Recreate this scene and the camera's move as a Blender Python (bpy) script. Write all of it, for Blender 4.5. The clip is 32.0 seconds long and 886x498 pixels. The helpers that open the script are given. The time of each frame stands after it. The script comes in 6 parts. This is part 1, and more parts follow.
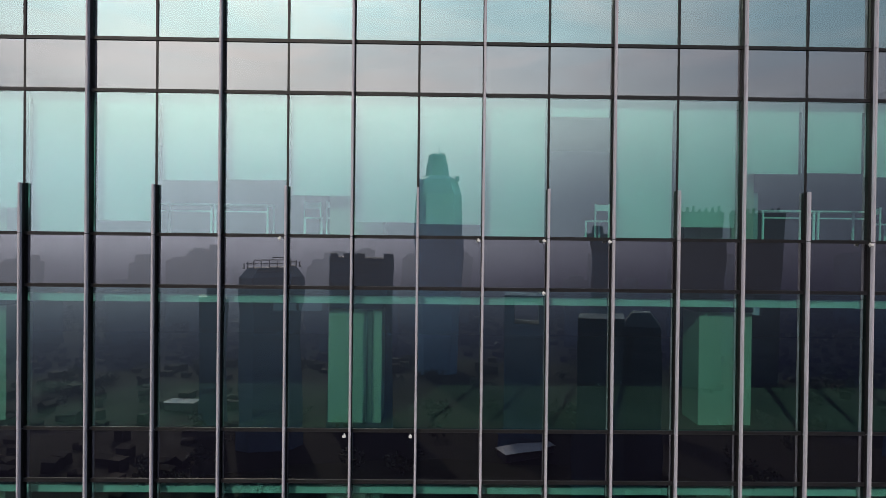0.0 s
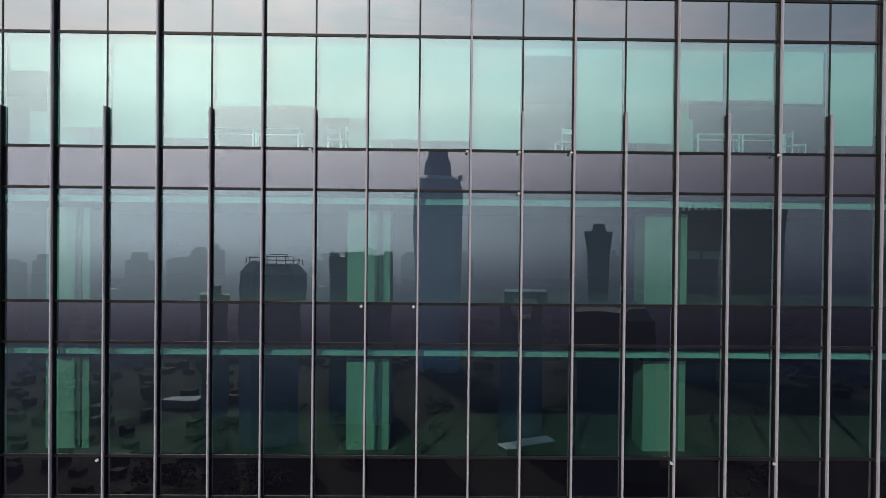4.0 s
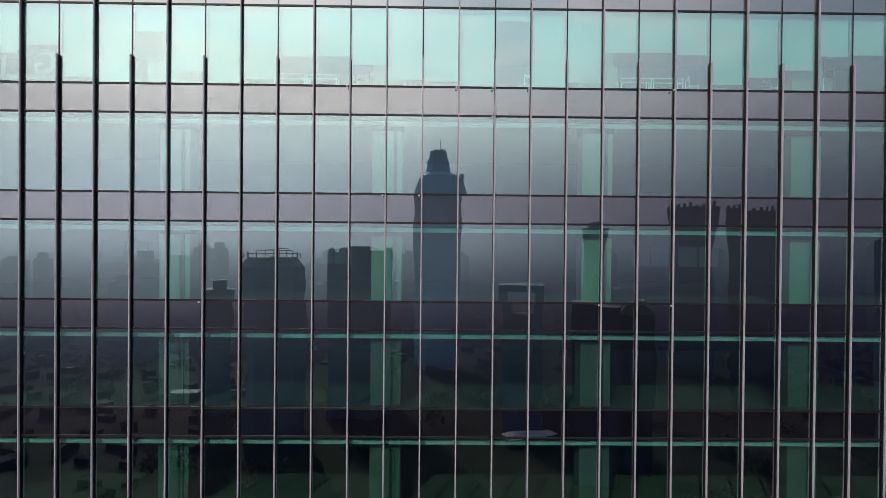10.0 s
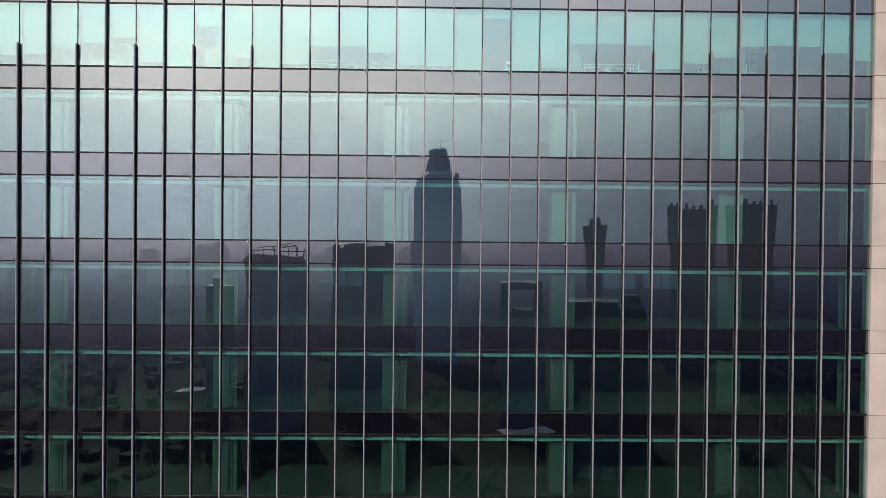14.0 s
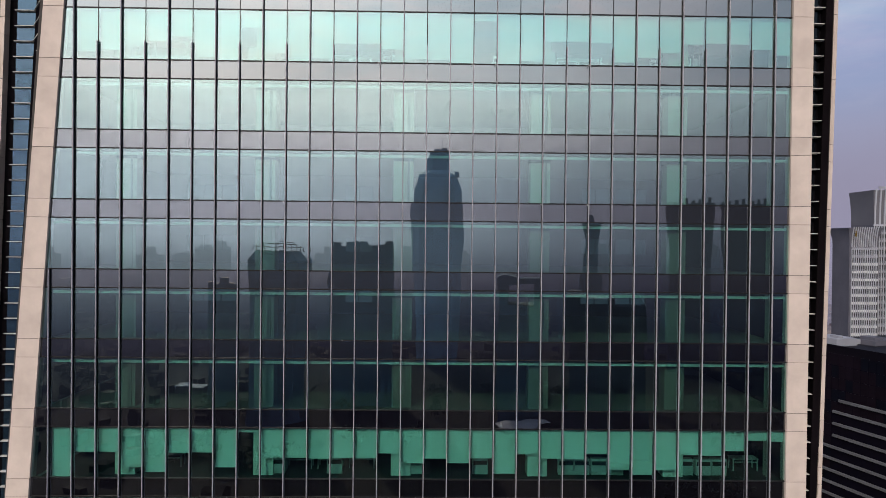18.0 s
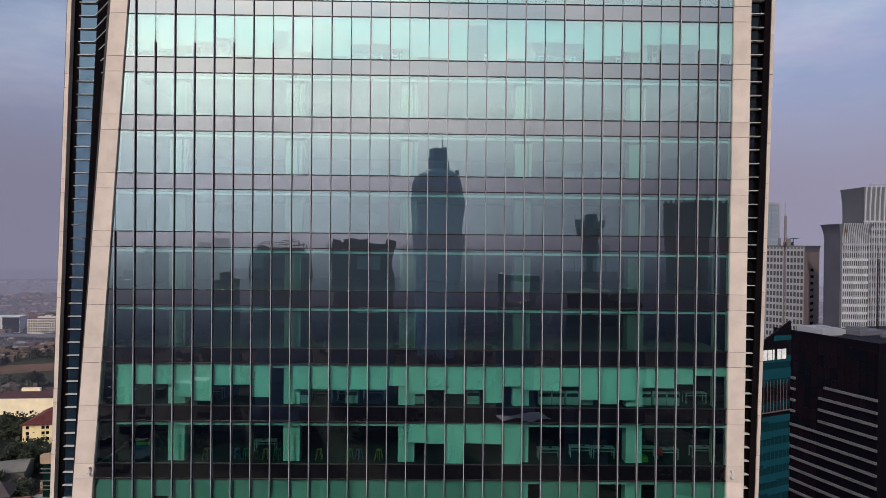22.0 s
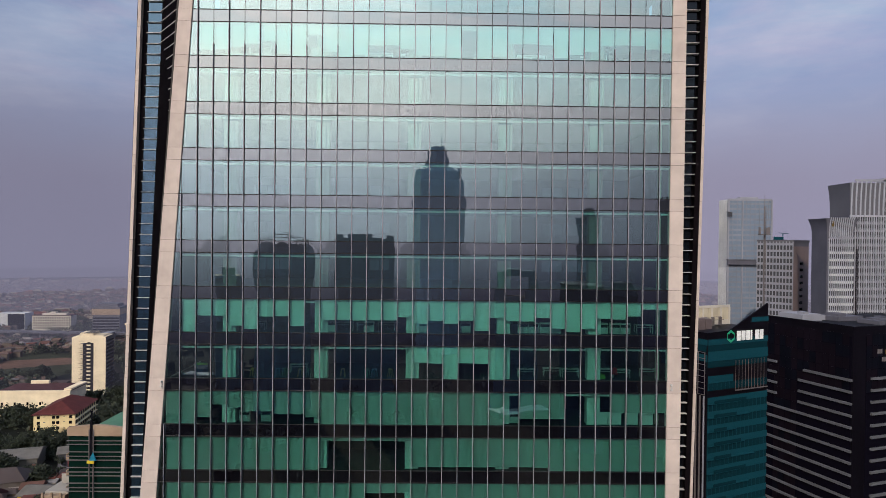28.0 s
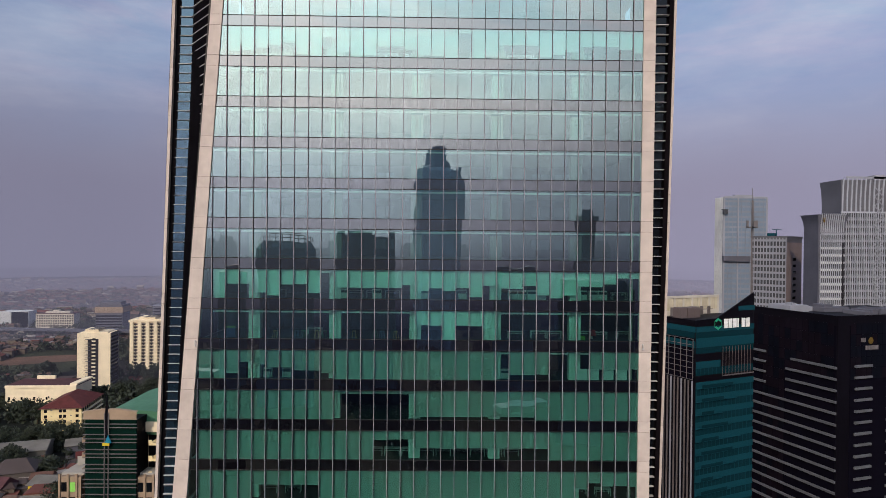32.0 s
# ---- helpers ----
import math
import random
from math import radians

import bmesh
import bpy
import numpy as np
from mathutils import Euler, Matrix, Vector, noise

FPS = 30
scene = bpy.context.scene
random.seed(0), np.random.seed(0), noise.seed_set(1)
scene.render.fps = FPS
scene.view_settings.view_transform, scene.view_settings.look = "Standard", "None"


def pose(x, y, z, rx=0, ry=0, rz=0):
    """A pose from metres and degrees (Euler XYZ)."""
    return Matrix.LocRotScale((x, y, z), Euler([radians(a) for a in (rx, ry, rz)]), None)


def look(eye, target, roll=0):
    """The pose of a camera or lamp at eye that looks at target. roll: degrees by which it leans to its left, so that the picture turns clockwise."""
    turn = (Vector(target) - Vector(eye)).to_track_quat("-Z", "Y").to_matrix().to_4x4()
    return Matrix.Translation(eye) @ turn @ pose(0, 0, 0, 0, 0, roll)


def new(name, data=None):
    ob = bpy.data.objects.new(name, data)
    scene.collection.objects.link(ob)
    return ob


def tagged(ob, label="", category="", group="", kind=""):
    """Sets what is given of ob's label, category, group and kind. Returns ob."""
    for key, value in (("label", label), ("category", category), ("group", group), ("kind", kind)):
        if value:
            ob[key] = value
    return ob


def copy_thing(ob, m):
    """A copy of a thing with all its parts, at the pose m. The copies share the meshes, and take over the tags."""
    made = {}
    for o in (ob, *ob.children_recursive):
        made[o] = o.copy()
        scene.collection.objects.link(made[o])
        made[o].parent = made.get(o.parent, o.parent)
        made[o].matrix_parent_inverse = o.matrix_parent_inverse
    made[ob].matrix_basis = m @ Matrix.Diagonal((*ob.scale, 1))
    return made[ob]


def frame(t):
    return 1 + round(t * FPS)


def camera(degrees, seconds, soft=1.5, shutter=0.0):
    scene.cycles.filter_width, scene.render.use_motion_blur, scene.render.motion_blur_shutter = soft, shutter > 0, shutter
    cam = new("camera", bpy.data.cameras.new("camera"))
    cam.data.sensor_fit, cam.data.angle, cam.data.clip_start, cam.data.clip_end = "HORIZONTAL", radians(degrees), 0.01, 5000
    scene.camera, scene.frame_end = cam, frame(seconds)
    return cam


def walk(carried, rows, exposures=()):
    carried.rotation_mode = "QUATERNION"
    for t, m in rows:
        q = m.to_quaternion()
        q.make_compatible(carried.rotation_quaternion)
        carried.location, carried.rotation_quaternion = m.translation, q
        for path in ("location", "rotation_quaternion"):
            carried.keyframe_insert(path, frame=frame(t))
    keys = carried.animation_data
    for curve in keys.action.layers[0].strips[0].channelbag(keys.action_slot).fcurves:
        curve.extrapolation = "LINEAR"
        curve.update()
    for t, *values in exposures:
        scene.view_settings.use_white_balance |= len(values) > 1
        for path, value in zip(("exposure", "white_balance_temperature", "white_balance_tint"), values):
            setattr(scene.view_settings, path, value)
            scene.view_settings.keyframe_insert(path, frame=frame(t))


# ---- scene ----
# Camera: a drone that backs away from a glass tower while it sinks.
cam = camera(70.0, 32.0, 0.68)
K0 = 150.0          # height of the lowest transom of the top office storey above the street
PATH = [
    (0.0, -2.350, -13.148, -0.138, -0.779, -0.458, -0.636),
    (2.0, -2.297, -14.747, -1.300, -0.776, -0.461, -0.596),
    (4.0, -2.273, -16.577, -2.451, -0.773, -0.463, -0.568),
    (6.0, -2.250, -18.676, -3.594, -0.772, -0.464, -0.551),
    (8.0, -2.230, -21.060, -4.733, -0.772, -0.464, -0.542),
    (10.0, -2.210, -23.726, -5.870, -0.774, -0.464, -0.540),
    (12.0, -2.185, -26.659, -7.008, -0.776, -0.464, -0.544),
    (14.0, -2.175, -29.829, -8.147, -0.778, -0.463, -0.552),
    (16.0, -2.180, -33.201, -9.290, -0.781, -0.462, -0.563),
    (18.0, -2.182, -36.735, -10.438, -0.784, -0.461, -0.574),
    (20.0, -2.185, -40.390, -11.589, -0.786, -0.460, -0.585),
    (22.0, -2.200, -44.128, -12.745, -0.789, -0.459, -0.594),
    (24.0, -2.220, -47.915, -13.904, -0.791, -0.458, -0.600),
    (26.0, -2.220, -51.728, -15.066, -0.792, -0.457, -0.600),
    (28.0, -2.205, -55.559, -16.229, -0.792, -0.457, -0.593),
    (30.0, -2.200, -59.412, -17.390, -0.791, -0.458, -0.578),
    (32.0, -2.200, -63.314, -18.547, -0.788, -0.459, -0.563),
]
walk(cam, [(t, pose(x, y, K0 + z, 90 + pitch, roll, yaw)) for t, x, y, z, yaw, pitch, roll in PATH])

# ---- light ----
SUN_AZ, SUN_EL = radians(200), radians(31)      # clockwise from north (+y)
SUN_DIR = Vector((math.sin(SUN_AZ) * math.cos(SUN_EL), math.cos(SUN_AZ) * math.cos(SUN_EL), math.sin(SUN_EL)))
sun = new("sun", bpy.data.lights.new("sun", "SUN"))
sun.data.energy, sun.data.angle, sun.data.color = 2.75, radians(0.8), (1.0, 0.85, 0.67)
sun.matrix_world = look((0, 0, 300), Vector((0, 0, 300)) - SUN_DIR)
scene.view_settings.exposure = 0.0


class Nodes:
    """Short hand for building node trees."""

    def __init__(self, tree):
        self.tree = tree
        tree.nodes.clear()

    def add(self, kind, **sets):
        n = self.tree.nodes.new(kind)
        for key, value in sets.items():
            if key in n.inputs:
                self.link(value, n.inputs[key])
            else:
                setattr(n, key, value)
        return n

    def link(self, value, socket):
        if hasattr(value, "is_output"):
            self.tree.links.new(value, socket)
        elif isinstance(value, bpy.types.Node):
            self.tree.links.new(value.outputs[0], socket)
        elif isinstance(value, (tuple, list)) and len(value) == 3 and socket.type == "RGBA":
            socket.default_value = (*value, 1)
        else:
            socket.default_value = value

    def math(self, op, a, b=0.0, c=0.0, clamp=False):
        n = self.tree.nodes.new("ShaderNodeMath")
        n.operation, n.use_clamp = op, clamp
        for s, v in zip(n.inputs, (a, b, c)):
            self.link(v, s)
        return n.outputs[0]

    def vmath(self, op, a, b=(0, 0, 0)):
        n = self.tree.nodes.new("ShaderNodeVectorMath")
        n.operation = op
        self.link(a, n.inputs[0])
        self.link(b, n.inputs[1])
        return n.outputs["Value"] if op in ("DOT_PRODUCT", "LENGTH") else n.outputs[0]

    def mix(self, fac, a, b, blend="MIX"):
        n = self.tree.nodes.new("ShaderNodeMix")
        n.data_type, n.blend_type = "RGBA", blend
        self.link(fac, n.inputs[0])
        self.link(a, n.inputs[6])
        self.link(b, n.inputs[7])
        return n.outputs[2]

    def ramp(self, fac, *stops):
        n = self.tree.nodes.new("ShaderNodeValToRGB")
        self.link(fac, n.inputs[0])
        e = n.color_ramp.elements
        while len(e) < len(stops):
            e.new(0.5)
        for el, (p, c) in zip(e, stops):
            el.position = p
            el.color = (c, c, c, 1) if isinstance(c, (int, float)) else (*c, 1)
        return n.outputs[0]

    def noise(self, vector, scale, detail=3.0, rough=0.5):
        n = self.add("ShaderNodeTexNoise", Scale=scale, Detail=detail, Roughness=rough)
        self.link(vector, n.inputs["Vector"])
        return n.outputs[0]


HAZE = (0.252, 0.244, 0.348)
ZENITH = (0.262, 0.305, 0.495)


def haze_glow(n, direction):
    """Brightening of the hazy air towards the sun, by the angle from it; weaker in the dirty layer at the horizon."""
    d = n.vmath("DOT_PRODUCT", direction, tuple(SUN_DIR))
    d = n.math("MULTIPLY_ADD", d, 0.5, 0.5, clamp=True)
    up = n.add("ShaderNodeSeparateXYZ", Vector=direction).outputs[2]
    rise = n.add("ShaderNodeMapRange", interpolation_type="SMOOTHSTEP", Value=up)
    for key, value in (("From Min", 0.0), ("From Max", 0.22), ("To Min", 0.3), ("To Max", 1.0)):
        rise.inputs[key].default_value = value
    return n.math("MULTIPLY", n.math("POWER", d, 7.0), rise.outputs[0])


def southeast_dimming(n, direction):
    """Darkening painted into sky and haze colour over the south-east, strongest near the horizon."""
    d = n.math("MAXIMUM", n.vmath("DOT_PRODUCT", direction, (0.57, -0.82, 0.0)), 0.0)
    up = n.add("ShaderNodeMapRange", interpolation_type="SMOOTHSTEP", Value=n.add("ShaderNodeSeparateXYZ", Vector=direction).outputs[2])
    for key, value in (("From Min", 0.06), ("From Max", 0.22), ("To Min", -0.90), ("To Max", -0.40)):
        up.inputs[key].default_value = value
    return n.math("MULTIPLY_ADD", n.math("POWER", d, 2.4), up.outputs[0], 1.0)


world = bpy.data.worlds.new("world")
scene.world = world
world.use_nodes = True
n = Nodes(world.node_tree)
view = n.add("ShaderNodeTexCoord").outputs["Generated"]
sky = n.add("ShaderNodeTexSky", sky_type="NISHITA", sun_disc=False, sun_elevation=SUN_EL, sun_rotation=SUN_AZ,
            altitude=100.0, air_density=1.2, dust_density=5.0, ozone_density=1.5)
height = n.add("ShaderNodeSeparateXYZ", Vector=view).outputs[2]
veil = n.mix(n.math("MULTIPLY", height, 2.4, clamp=True), HAZE, ZENITH)
side = n.vmath("DOT_PRODUCT", view, (0.30, 0.27, 0.0))       # the sky is tinted paler towards the north-east
veil = n.mix(1.0, veil, n.add("ShaderNodeCombineColor", Red=n.math("ADD", side, 0.96), Green=n.math("ADD", side, 0.96), Blue=n.math("ADD", side, 0.96)).outputs[0], "MULTIPLY")
flat = n.add("ShaderNodeMapping", Vector=view)
flat.inputs["Scale"].default_value = (1, 1, 3.5)
cloud = n.noise(flat.outputs[0], 2.6, 7.0, 0.6)
cloud = n.ramp(cloud, (0.42, 0.0), (0.68, 1.0))
lift = n.math("MULTIPLY", cloud, n.math("MULTIPLY", height, 2.3, clamp=True))
veil = n.mix(n.math("MULTIPLY", lift, 0.8), veil, (0.68, 0.65, 0.74))
glow = haze_glow(n, view)
glow = n.math("MULTIPLY", glow, n.math("MULTIPLY_ADD", n.noise(flat.outputs[0], 3.2, 5.0, 0.6), 0.9, 0.55))
gap = n.ramp(n.noise(flat.outputs[0], 1.7, 5.0, 0.55), (0.40, 1.0), (0.60, 0.0))
veil = n.mix(n.math("MULTIPLY", gap, n.math("MULTIPLY", height, 1.7, clamp=True)), veil, (0.17, 0.27, 0.49))
# the south-eastern sky colour is darkened here to dim its mirror image
dull = southeast_dimming(n, view)
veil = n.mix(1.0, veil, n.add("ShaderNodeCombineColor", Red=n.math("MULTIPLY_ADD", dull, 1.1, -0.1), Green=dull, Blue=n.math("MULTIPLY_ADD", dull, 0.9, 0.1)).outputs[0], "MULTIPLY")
veil = n.mix(1.0, veil, n.mix(n.math("MULTIPLY", glow, 0.205), (0, 0, 0), (9.5, 9.4, 9.2)), "ADD")
swirl = n.add("ShaderNodeMapping", Vector=view)
swirl.inputs["Scale"].default_value, swirl.inputs["Rotation"].default_value = (1.0, 1.0, 4.5), (0.0, 0.25, 0.0)
streak = n.add("ShaderNodeTexNoise", Scale=3.4, Detail=8.0, Roughness=0.62, Distortion=0.8, Vector=swirl.outputs[0]).outputs[0]
streak = n.ramp(streak, (0.40, 0.0), (0.62, 1.0))
broken = n.mix(streak, (0.84, 1.00, 1.06), (1.14, 1.08, 1.08))         # thin streaked cloud with bluer gaps, above the dirty layer
above = n.add("ShaderNodeMapRange", interpolation_type="SMOOTHSTEP", Value=height)
for key, value in (("From Min", 0.14), ("From Max", 0.36), ("To Min", 0.0), ("To Max", 1.0)):
    above.inputs[key].default_value = value
veil = n.mix(1.0, veil, n.mix(above.outputs[0], (1.0, 1.0, 1.0), broken), "MULTIPLY")
nish = n.mix(1.0, sky.outputs[0], (0.10, 0.10, 0.10), "MULTIPLY")
bg = n.add("ShaderNodeBackground", Color=n.mix(0.82, nish, veil), Strength=1.0)
out = n.add("ShaderNodeOutputWorld")
world.node_tree.links.new(bg.outputs[0], out.inputs[0])


# ---- materials ----
def material(name):
    m = bpy.data.materials.new(name)
    m.use_nodes = True
    return m, Nodes(m.node_tree)


def finish(m, n, shader):
    o = n.add("ShaderNodeOutputMaterial")
    n.tree.links.new(shader.outputs[0], o.inputs[0])
    return m


def surface(name, colour, rough=0.6, metal=0.0, scale=1.5, vary=0.25, bump=0.0, fine=30.0, second=None, spread=0.0, spec=0.2):
    """A plain painted, mineral or metal surface: grain and stains at two scales."""
    m, n = material(name)
    at = n.add("ShaderNodeTexCoord").outputs["Object"]
    if spread:
        shift = n.add("ShaderNodeObjectInfo").outputs["Random"]
        at = n.vmath("ADD", at, n.add("ShaderNodeCombineXYZ", X=n.math("MULTIPLY", shift, 37.0), Y=shift, Z=n.math("MULTIPLY", shift, 11.0)).outputs[0])
    big, small = n.noise(at, scale, 4.0, 0.6), n.noise(at, fine, 3.0)
    dark = tuple(c * (1 - vary) for c in colour)
    light = second or tuple(min(1, c * (1 + 0.6 * vary)) for c in colour)
    c = n.mix(n.ramp(big, (0.3, 0.0), (0.7, 1.0)), dark, light)
    c = n.mix(n.math("MULTIPLY", small, 0.35), c, tuple(x * (1 - vary) for x in colour))
    if spread:
        c = n.mix(n.math("MULTIPLY", shift, spread), c, tuple(x * 0.55 for x in colour))
    b = n.add("ShaderNodeBsdfPrincipled", **{"Base Color": c, "Metallic": metal, "Specular IOR Level": spec,
                                             "Roughness": n.math("MULTIPLY_ADD", small, 0.2, rough - 0.1, clamp=True)})
    if bump:
        n.link(n.add("ShaderNodeBump", Strength=0.6, Distance=bump, Height=small).outputs[0], b.inputs["Normal"])
    return finish(m, n, b)


def coated_glass(name, mirror, tint, share, rough=0.0):
    """The outer face of a coated pane: a mirror over tinted see-through glass."""
    m, n = material(name)
    at = n.add("ShaderNodeTexCoord").outputs["Object"]
    shift = n.add("ShaderNodeObjectInfo").outputs["Random"]
    at = n.vmath("ADD", at, n.add("ShaderNodeCombineXYZ", X=n.math("MULTIPLY", shift, 91.0), Y=shift, Z=n.math("MULTIPLY", shift, 47.0)).outputs[0])
    gloss = n.add("ShaderNodeBsdfGlossy", Color=mirror, Roughness=rough)
    film = n.noise(at, 0.9, 4.0)
    clear = n.add("ShaderNodeBsdfTransparent", Color=tint)
    part_ = n.math("MULTIPLY_ADD", film, 0.05, share - 0.025)
    part_ = n.math("MULTIPLY_ADD", shift, 0.03, n.math("SUBTRACT", part_, 0.015))
    edge = n.add("ShaderNodeFresnel", IOR=1.45)
    fac = n.math("ADD", part_, n.math("MULTIPLY", edge, 0.35), clamp=True)
    s = n.add("ShaderNodeMixShader")
    n.link(fac, s.inputs[0])
    n.tree.links.new(clear.outputs[0], s.inputs[1])
    n.tree.links.new(gloss.outputs[0], s.inputs[2])
    return finish(m, n, s)


def clear_glass(name, tint):
    m, n = material(name)
    return finish(m, n, n.add("ShaderNodeBsdfTransparent", Color=tint))


def dark_panel(name, base, mirror, share, wave=0.0034):
    """Opaque coated panel."""
    m, n = material(name)
    at = n.add("ShaderNodeTexCoord").outputs["Object"]
    shift = n.add("ShaderNodeObjectInfo").outputs["Random"]
    at = n.vmath("ADD", at, n.add("ShaderNodeCombineXYZ", X=n.math("MULTIPLY", shift, 53.0), Y=shift, Z=n.math("MULTIPLY", shift, 29.0)).outputs[0])
    gloss = n.add("ShaderNodeBsdfGlossy", Color=mirror, Roughness=0.0)
    if wave:
        n.link(n.add("ShaderNodeBump", Strength=1.0, Distance=wave, Height=n.noise(at, 0.6, 1.0)).outputs[0], gloss.inputs["Normal"])
    body = n.add("ShaderNodeBsdfDiffuse", Color=n.mix(n.noise(at, 3.0, 4.0), base, tuple(c * 1.6 for c in base)))
    s = n.add("ShaderNodeMixShader", Fac=share)
    n.tree.links.new(body.outputs[0], s.inputs[1])
    n.tree.links.new(gloss.outputs[0], s.inputs[2])
    return finish(m, n, s)


GLASS = coated_glass("coated_green_glass", (0.76, 0.95, 0.935), (0.41, 0.83, 0.775), 0.365)
GLASS_BACK = clear_glass("glass_body", (0.96, 0.985, 0.975))
SPANDREL = dark_panel("spandrel_glass", (0.0022, 0.002, 0.003), (0.90, 0.935, 0.95), 0.29, 0.0)
MULLION = surface("black_gasket_metal", (0.008, 0.008, 0.010), 0.5, 0.0, 2.0, 0.3)
NOSE = surface("light_aluminium_nose", (0.27, 0.262, 0.30), 0.5, 0.0, 0.8, 0.15, fine=12.0)
FIN = surface("grey_aluminium_fin", (0.34, 0.33, 0.385), 0.55, 0.0, 0.8, 0.2, fine=12.0, spread=0.15)
STONE = surface("cream_stone_cladding", (0.50, 0.42, 0.385), 0.75, 0.0, 0.6, 0.18, bump=0.002, fine=18.0, spread=0.18)
JOINT = surface("dark_joint", (0.05, 0.045, 0.045), 0.9)
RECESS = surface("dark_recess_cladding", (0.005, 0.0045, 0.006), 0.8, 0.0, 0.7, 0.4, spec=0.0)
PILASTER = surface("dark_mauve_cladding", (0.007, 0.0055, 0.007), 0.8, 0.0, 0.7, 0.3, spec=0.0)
LEDGE = surface("grey_ledge_metal", (0.46, 0.44, 0.44), 0.5, 0.0, 2.0, 0.2)
CONCRETE = surface("concrete_slab", (0.30, 0.30, 0.29), 0.85, 0.0, 0.5, 0.3, bump=0.002, fine=12.0)
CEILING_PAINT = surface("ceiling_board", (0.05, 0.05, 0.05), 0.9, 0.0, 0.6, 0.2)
FLOOR_BOARD = surface("bare_screed_floor", (0.175, 0.112, 0.095), 0.7, 0.0, 0.5, 0.25, fine=8.0)
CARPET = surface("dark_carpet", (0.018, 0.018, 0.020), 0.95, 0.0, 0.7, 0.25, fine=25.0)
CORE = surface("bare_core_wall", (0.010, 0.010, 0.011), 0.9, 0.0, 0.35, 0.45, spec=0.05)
CASING = surface("grey_column_casing", (0.17, 0.15, 0.13), 0.8)
COLUMN = surface("pale_column_plaster", (0.43, 0.37, 0.31), 0.8, 0.0, 0.4, 0.2, bump=0.002, fine=9.0)
# One blind fabric in three tones; storeys below -7 get theirs darkened for shade.
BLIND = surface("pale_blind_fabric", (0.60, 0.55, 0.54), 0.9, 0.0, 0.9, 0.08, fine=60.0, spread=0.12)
BLIND_MID = surface("mid_storey_blind_fabric", (0.70, 0.68, 0.645), 0.9, 0.0, 0.9, 0.08, fine=60.0, spread=0.14)
BLIND_SHADED = surface("shaded_blind_fabric", (0.385, 0.37, 0.345), 0.9, 0.0, 0.9, 0.08, fine=60.0, spread=0.16)
BLIND_BOX = surface("white_headbox", (0.60, 0.55, 0.54), 0.5, 0.0, 1.0, 0.08)


# ---- building blocks ----
def boxes_mesh(name, boxes, mats, flip=None):
    """One mesh of axis-parallel boxes (x0, x1, y0, y1, z0, z1[, slot])."""
    vs, fs, ms = [], [], []
    for b in boxes:
        x0, x1, y0, y1, z0, z1 = b[:6]
        k = len(vs)
        vs += [(x0, y0, z0), (x1, y0, z0), (x1, y1, z0), (x0, y1, z0), (x0, y0, z1), (x1, y0, z1), (x1, y1, z1), (x0, y1, z1)]
        fs += [(k, k + 3, k + 2, k + 1), (k + 4, k + 5, k + 6, k + 7), (k, k + 1, k + 5, k + 4), (k + 1, k + 2, k + 6, k + 5),
               (k + 2, k + 3, k + 7, k + 6), (k + 3, k, k + 4, k + 7)]
        ms += [b[6] if len(b) > 6 else 0] * 6
    me = bpy.data.meshes.new(name)
    me.from_pydata(vs, [], fs)
    for m in mats if isinstance(mats, (list, tuple)) else [mats]:
        me.materials.append(m)
    me.polygons.foreach_set("material_index", ms)
    return me


def prism_mesh(name, outline, z0, z1, mats, top=None):
    """An upright body over a counter-clockwise outline; top: another outline for the upper end."""
    k = len(outline)
    top = top or outline
    vs = [(x, y, z0) for x, y in outline] + [(x, y, z1) for x, y in top]
    fs = [tuple(range(k))[::-1], tuple(range(k, 2 * k))] + [(i, (i + 1) % k, k + (i + 1) % k, k + i) for i in range(k)]
    me = bpy.data.meshes.new(name)
    me.from_pydata(vs, [], fs)
    for m in mats if isinstance(mats, (list, tuple)) else [mats]:
        me.materials.append(m)
    return me


def part(name, mesh, parent, label="", m=None):
    ob = new(name, mesh)
    ob.parent = parent
    if m is not None:
        ob.matrix_basis = m
    return tagged(ob, label)


def thing(name, label, category, group="", kind="", m=None, mesh=None):
    ob = new(name, mesh)
    if m is not None:
        ob.matrix_basis = m
    return tagged(ob, label, category, group, kind)


def slab_mesh(name, lower, upper, y0, y1, mats, front_slot=0, other_slot=0):
    """A plate with a trapezoid face: lower = (x0, x1, z), upper = (x0, x1, z)."""
    (a0, a1, za), (b0, b1, zb) = lower, upper
    vs = [(a0, y0, za), (a1, y0, za), (b1, y0, zb), (b0, y0, zb), (a0, y1, za), (a1, y1, za), (b1, y1, zb), (b0, y1, zb)]
    fs = [(0, 1, 2, 3), (5, 4, 7, 6), (0, 4, 5, 1), (1, 5, 6, 2), (2, 6, 7, 3), (3, 7, 4, 0)]
    me = bpy.data.meshes.new(name)
    me.from_pydata(vs, [], fs)
    for m in mats if isinstance(mats, (list, tuple)) else [mats]:
        me.materials.append(m)
    me.polygons.foreach_set("material_index", [front_slot] + [other_slot] * 5)
    return me


# ---- the glass tower ----
MODULE, STOREY, VISION = 1.35, 4.0256, 0.735
FIRST, LAST = -21, 13             # bays, counted from the mullion at x = 0
LOW, HIGH = -12, 1                # storeys with their own curtain wall


def left_in(z):
    return -23.71 + 0.0667 * z


def left_out(z):
    return -24.90 + 0.0715 * z


def right_in(z):
    return 18.55 + 0.0026 * z


def right_out(z):
    return 19.75 + 0.0025 * z


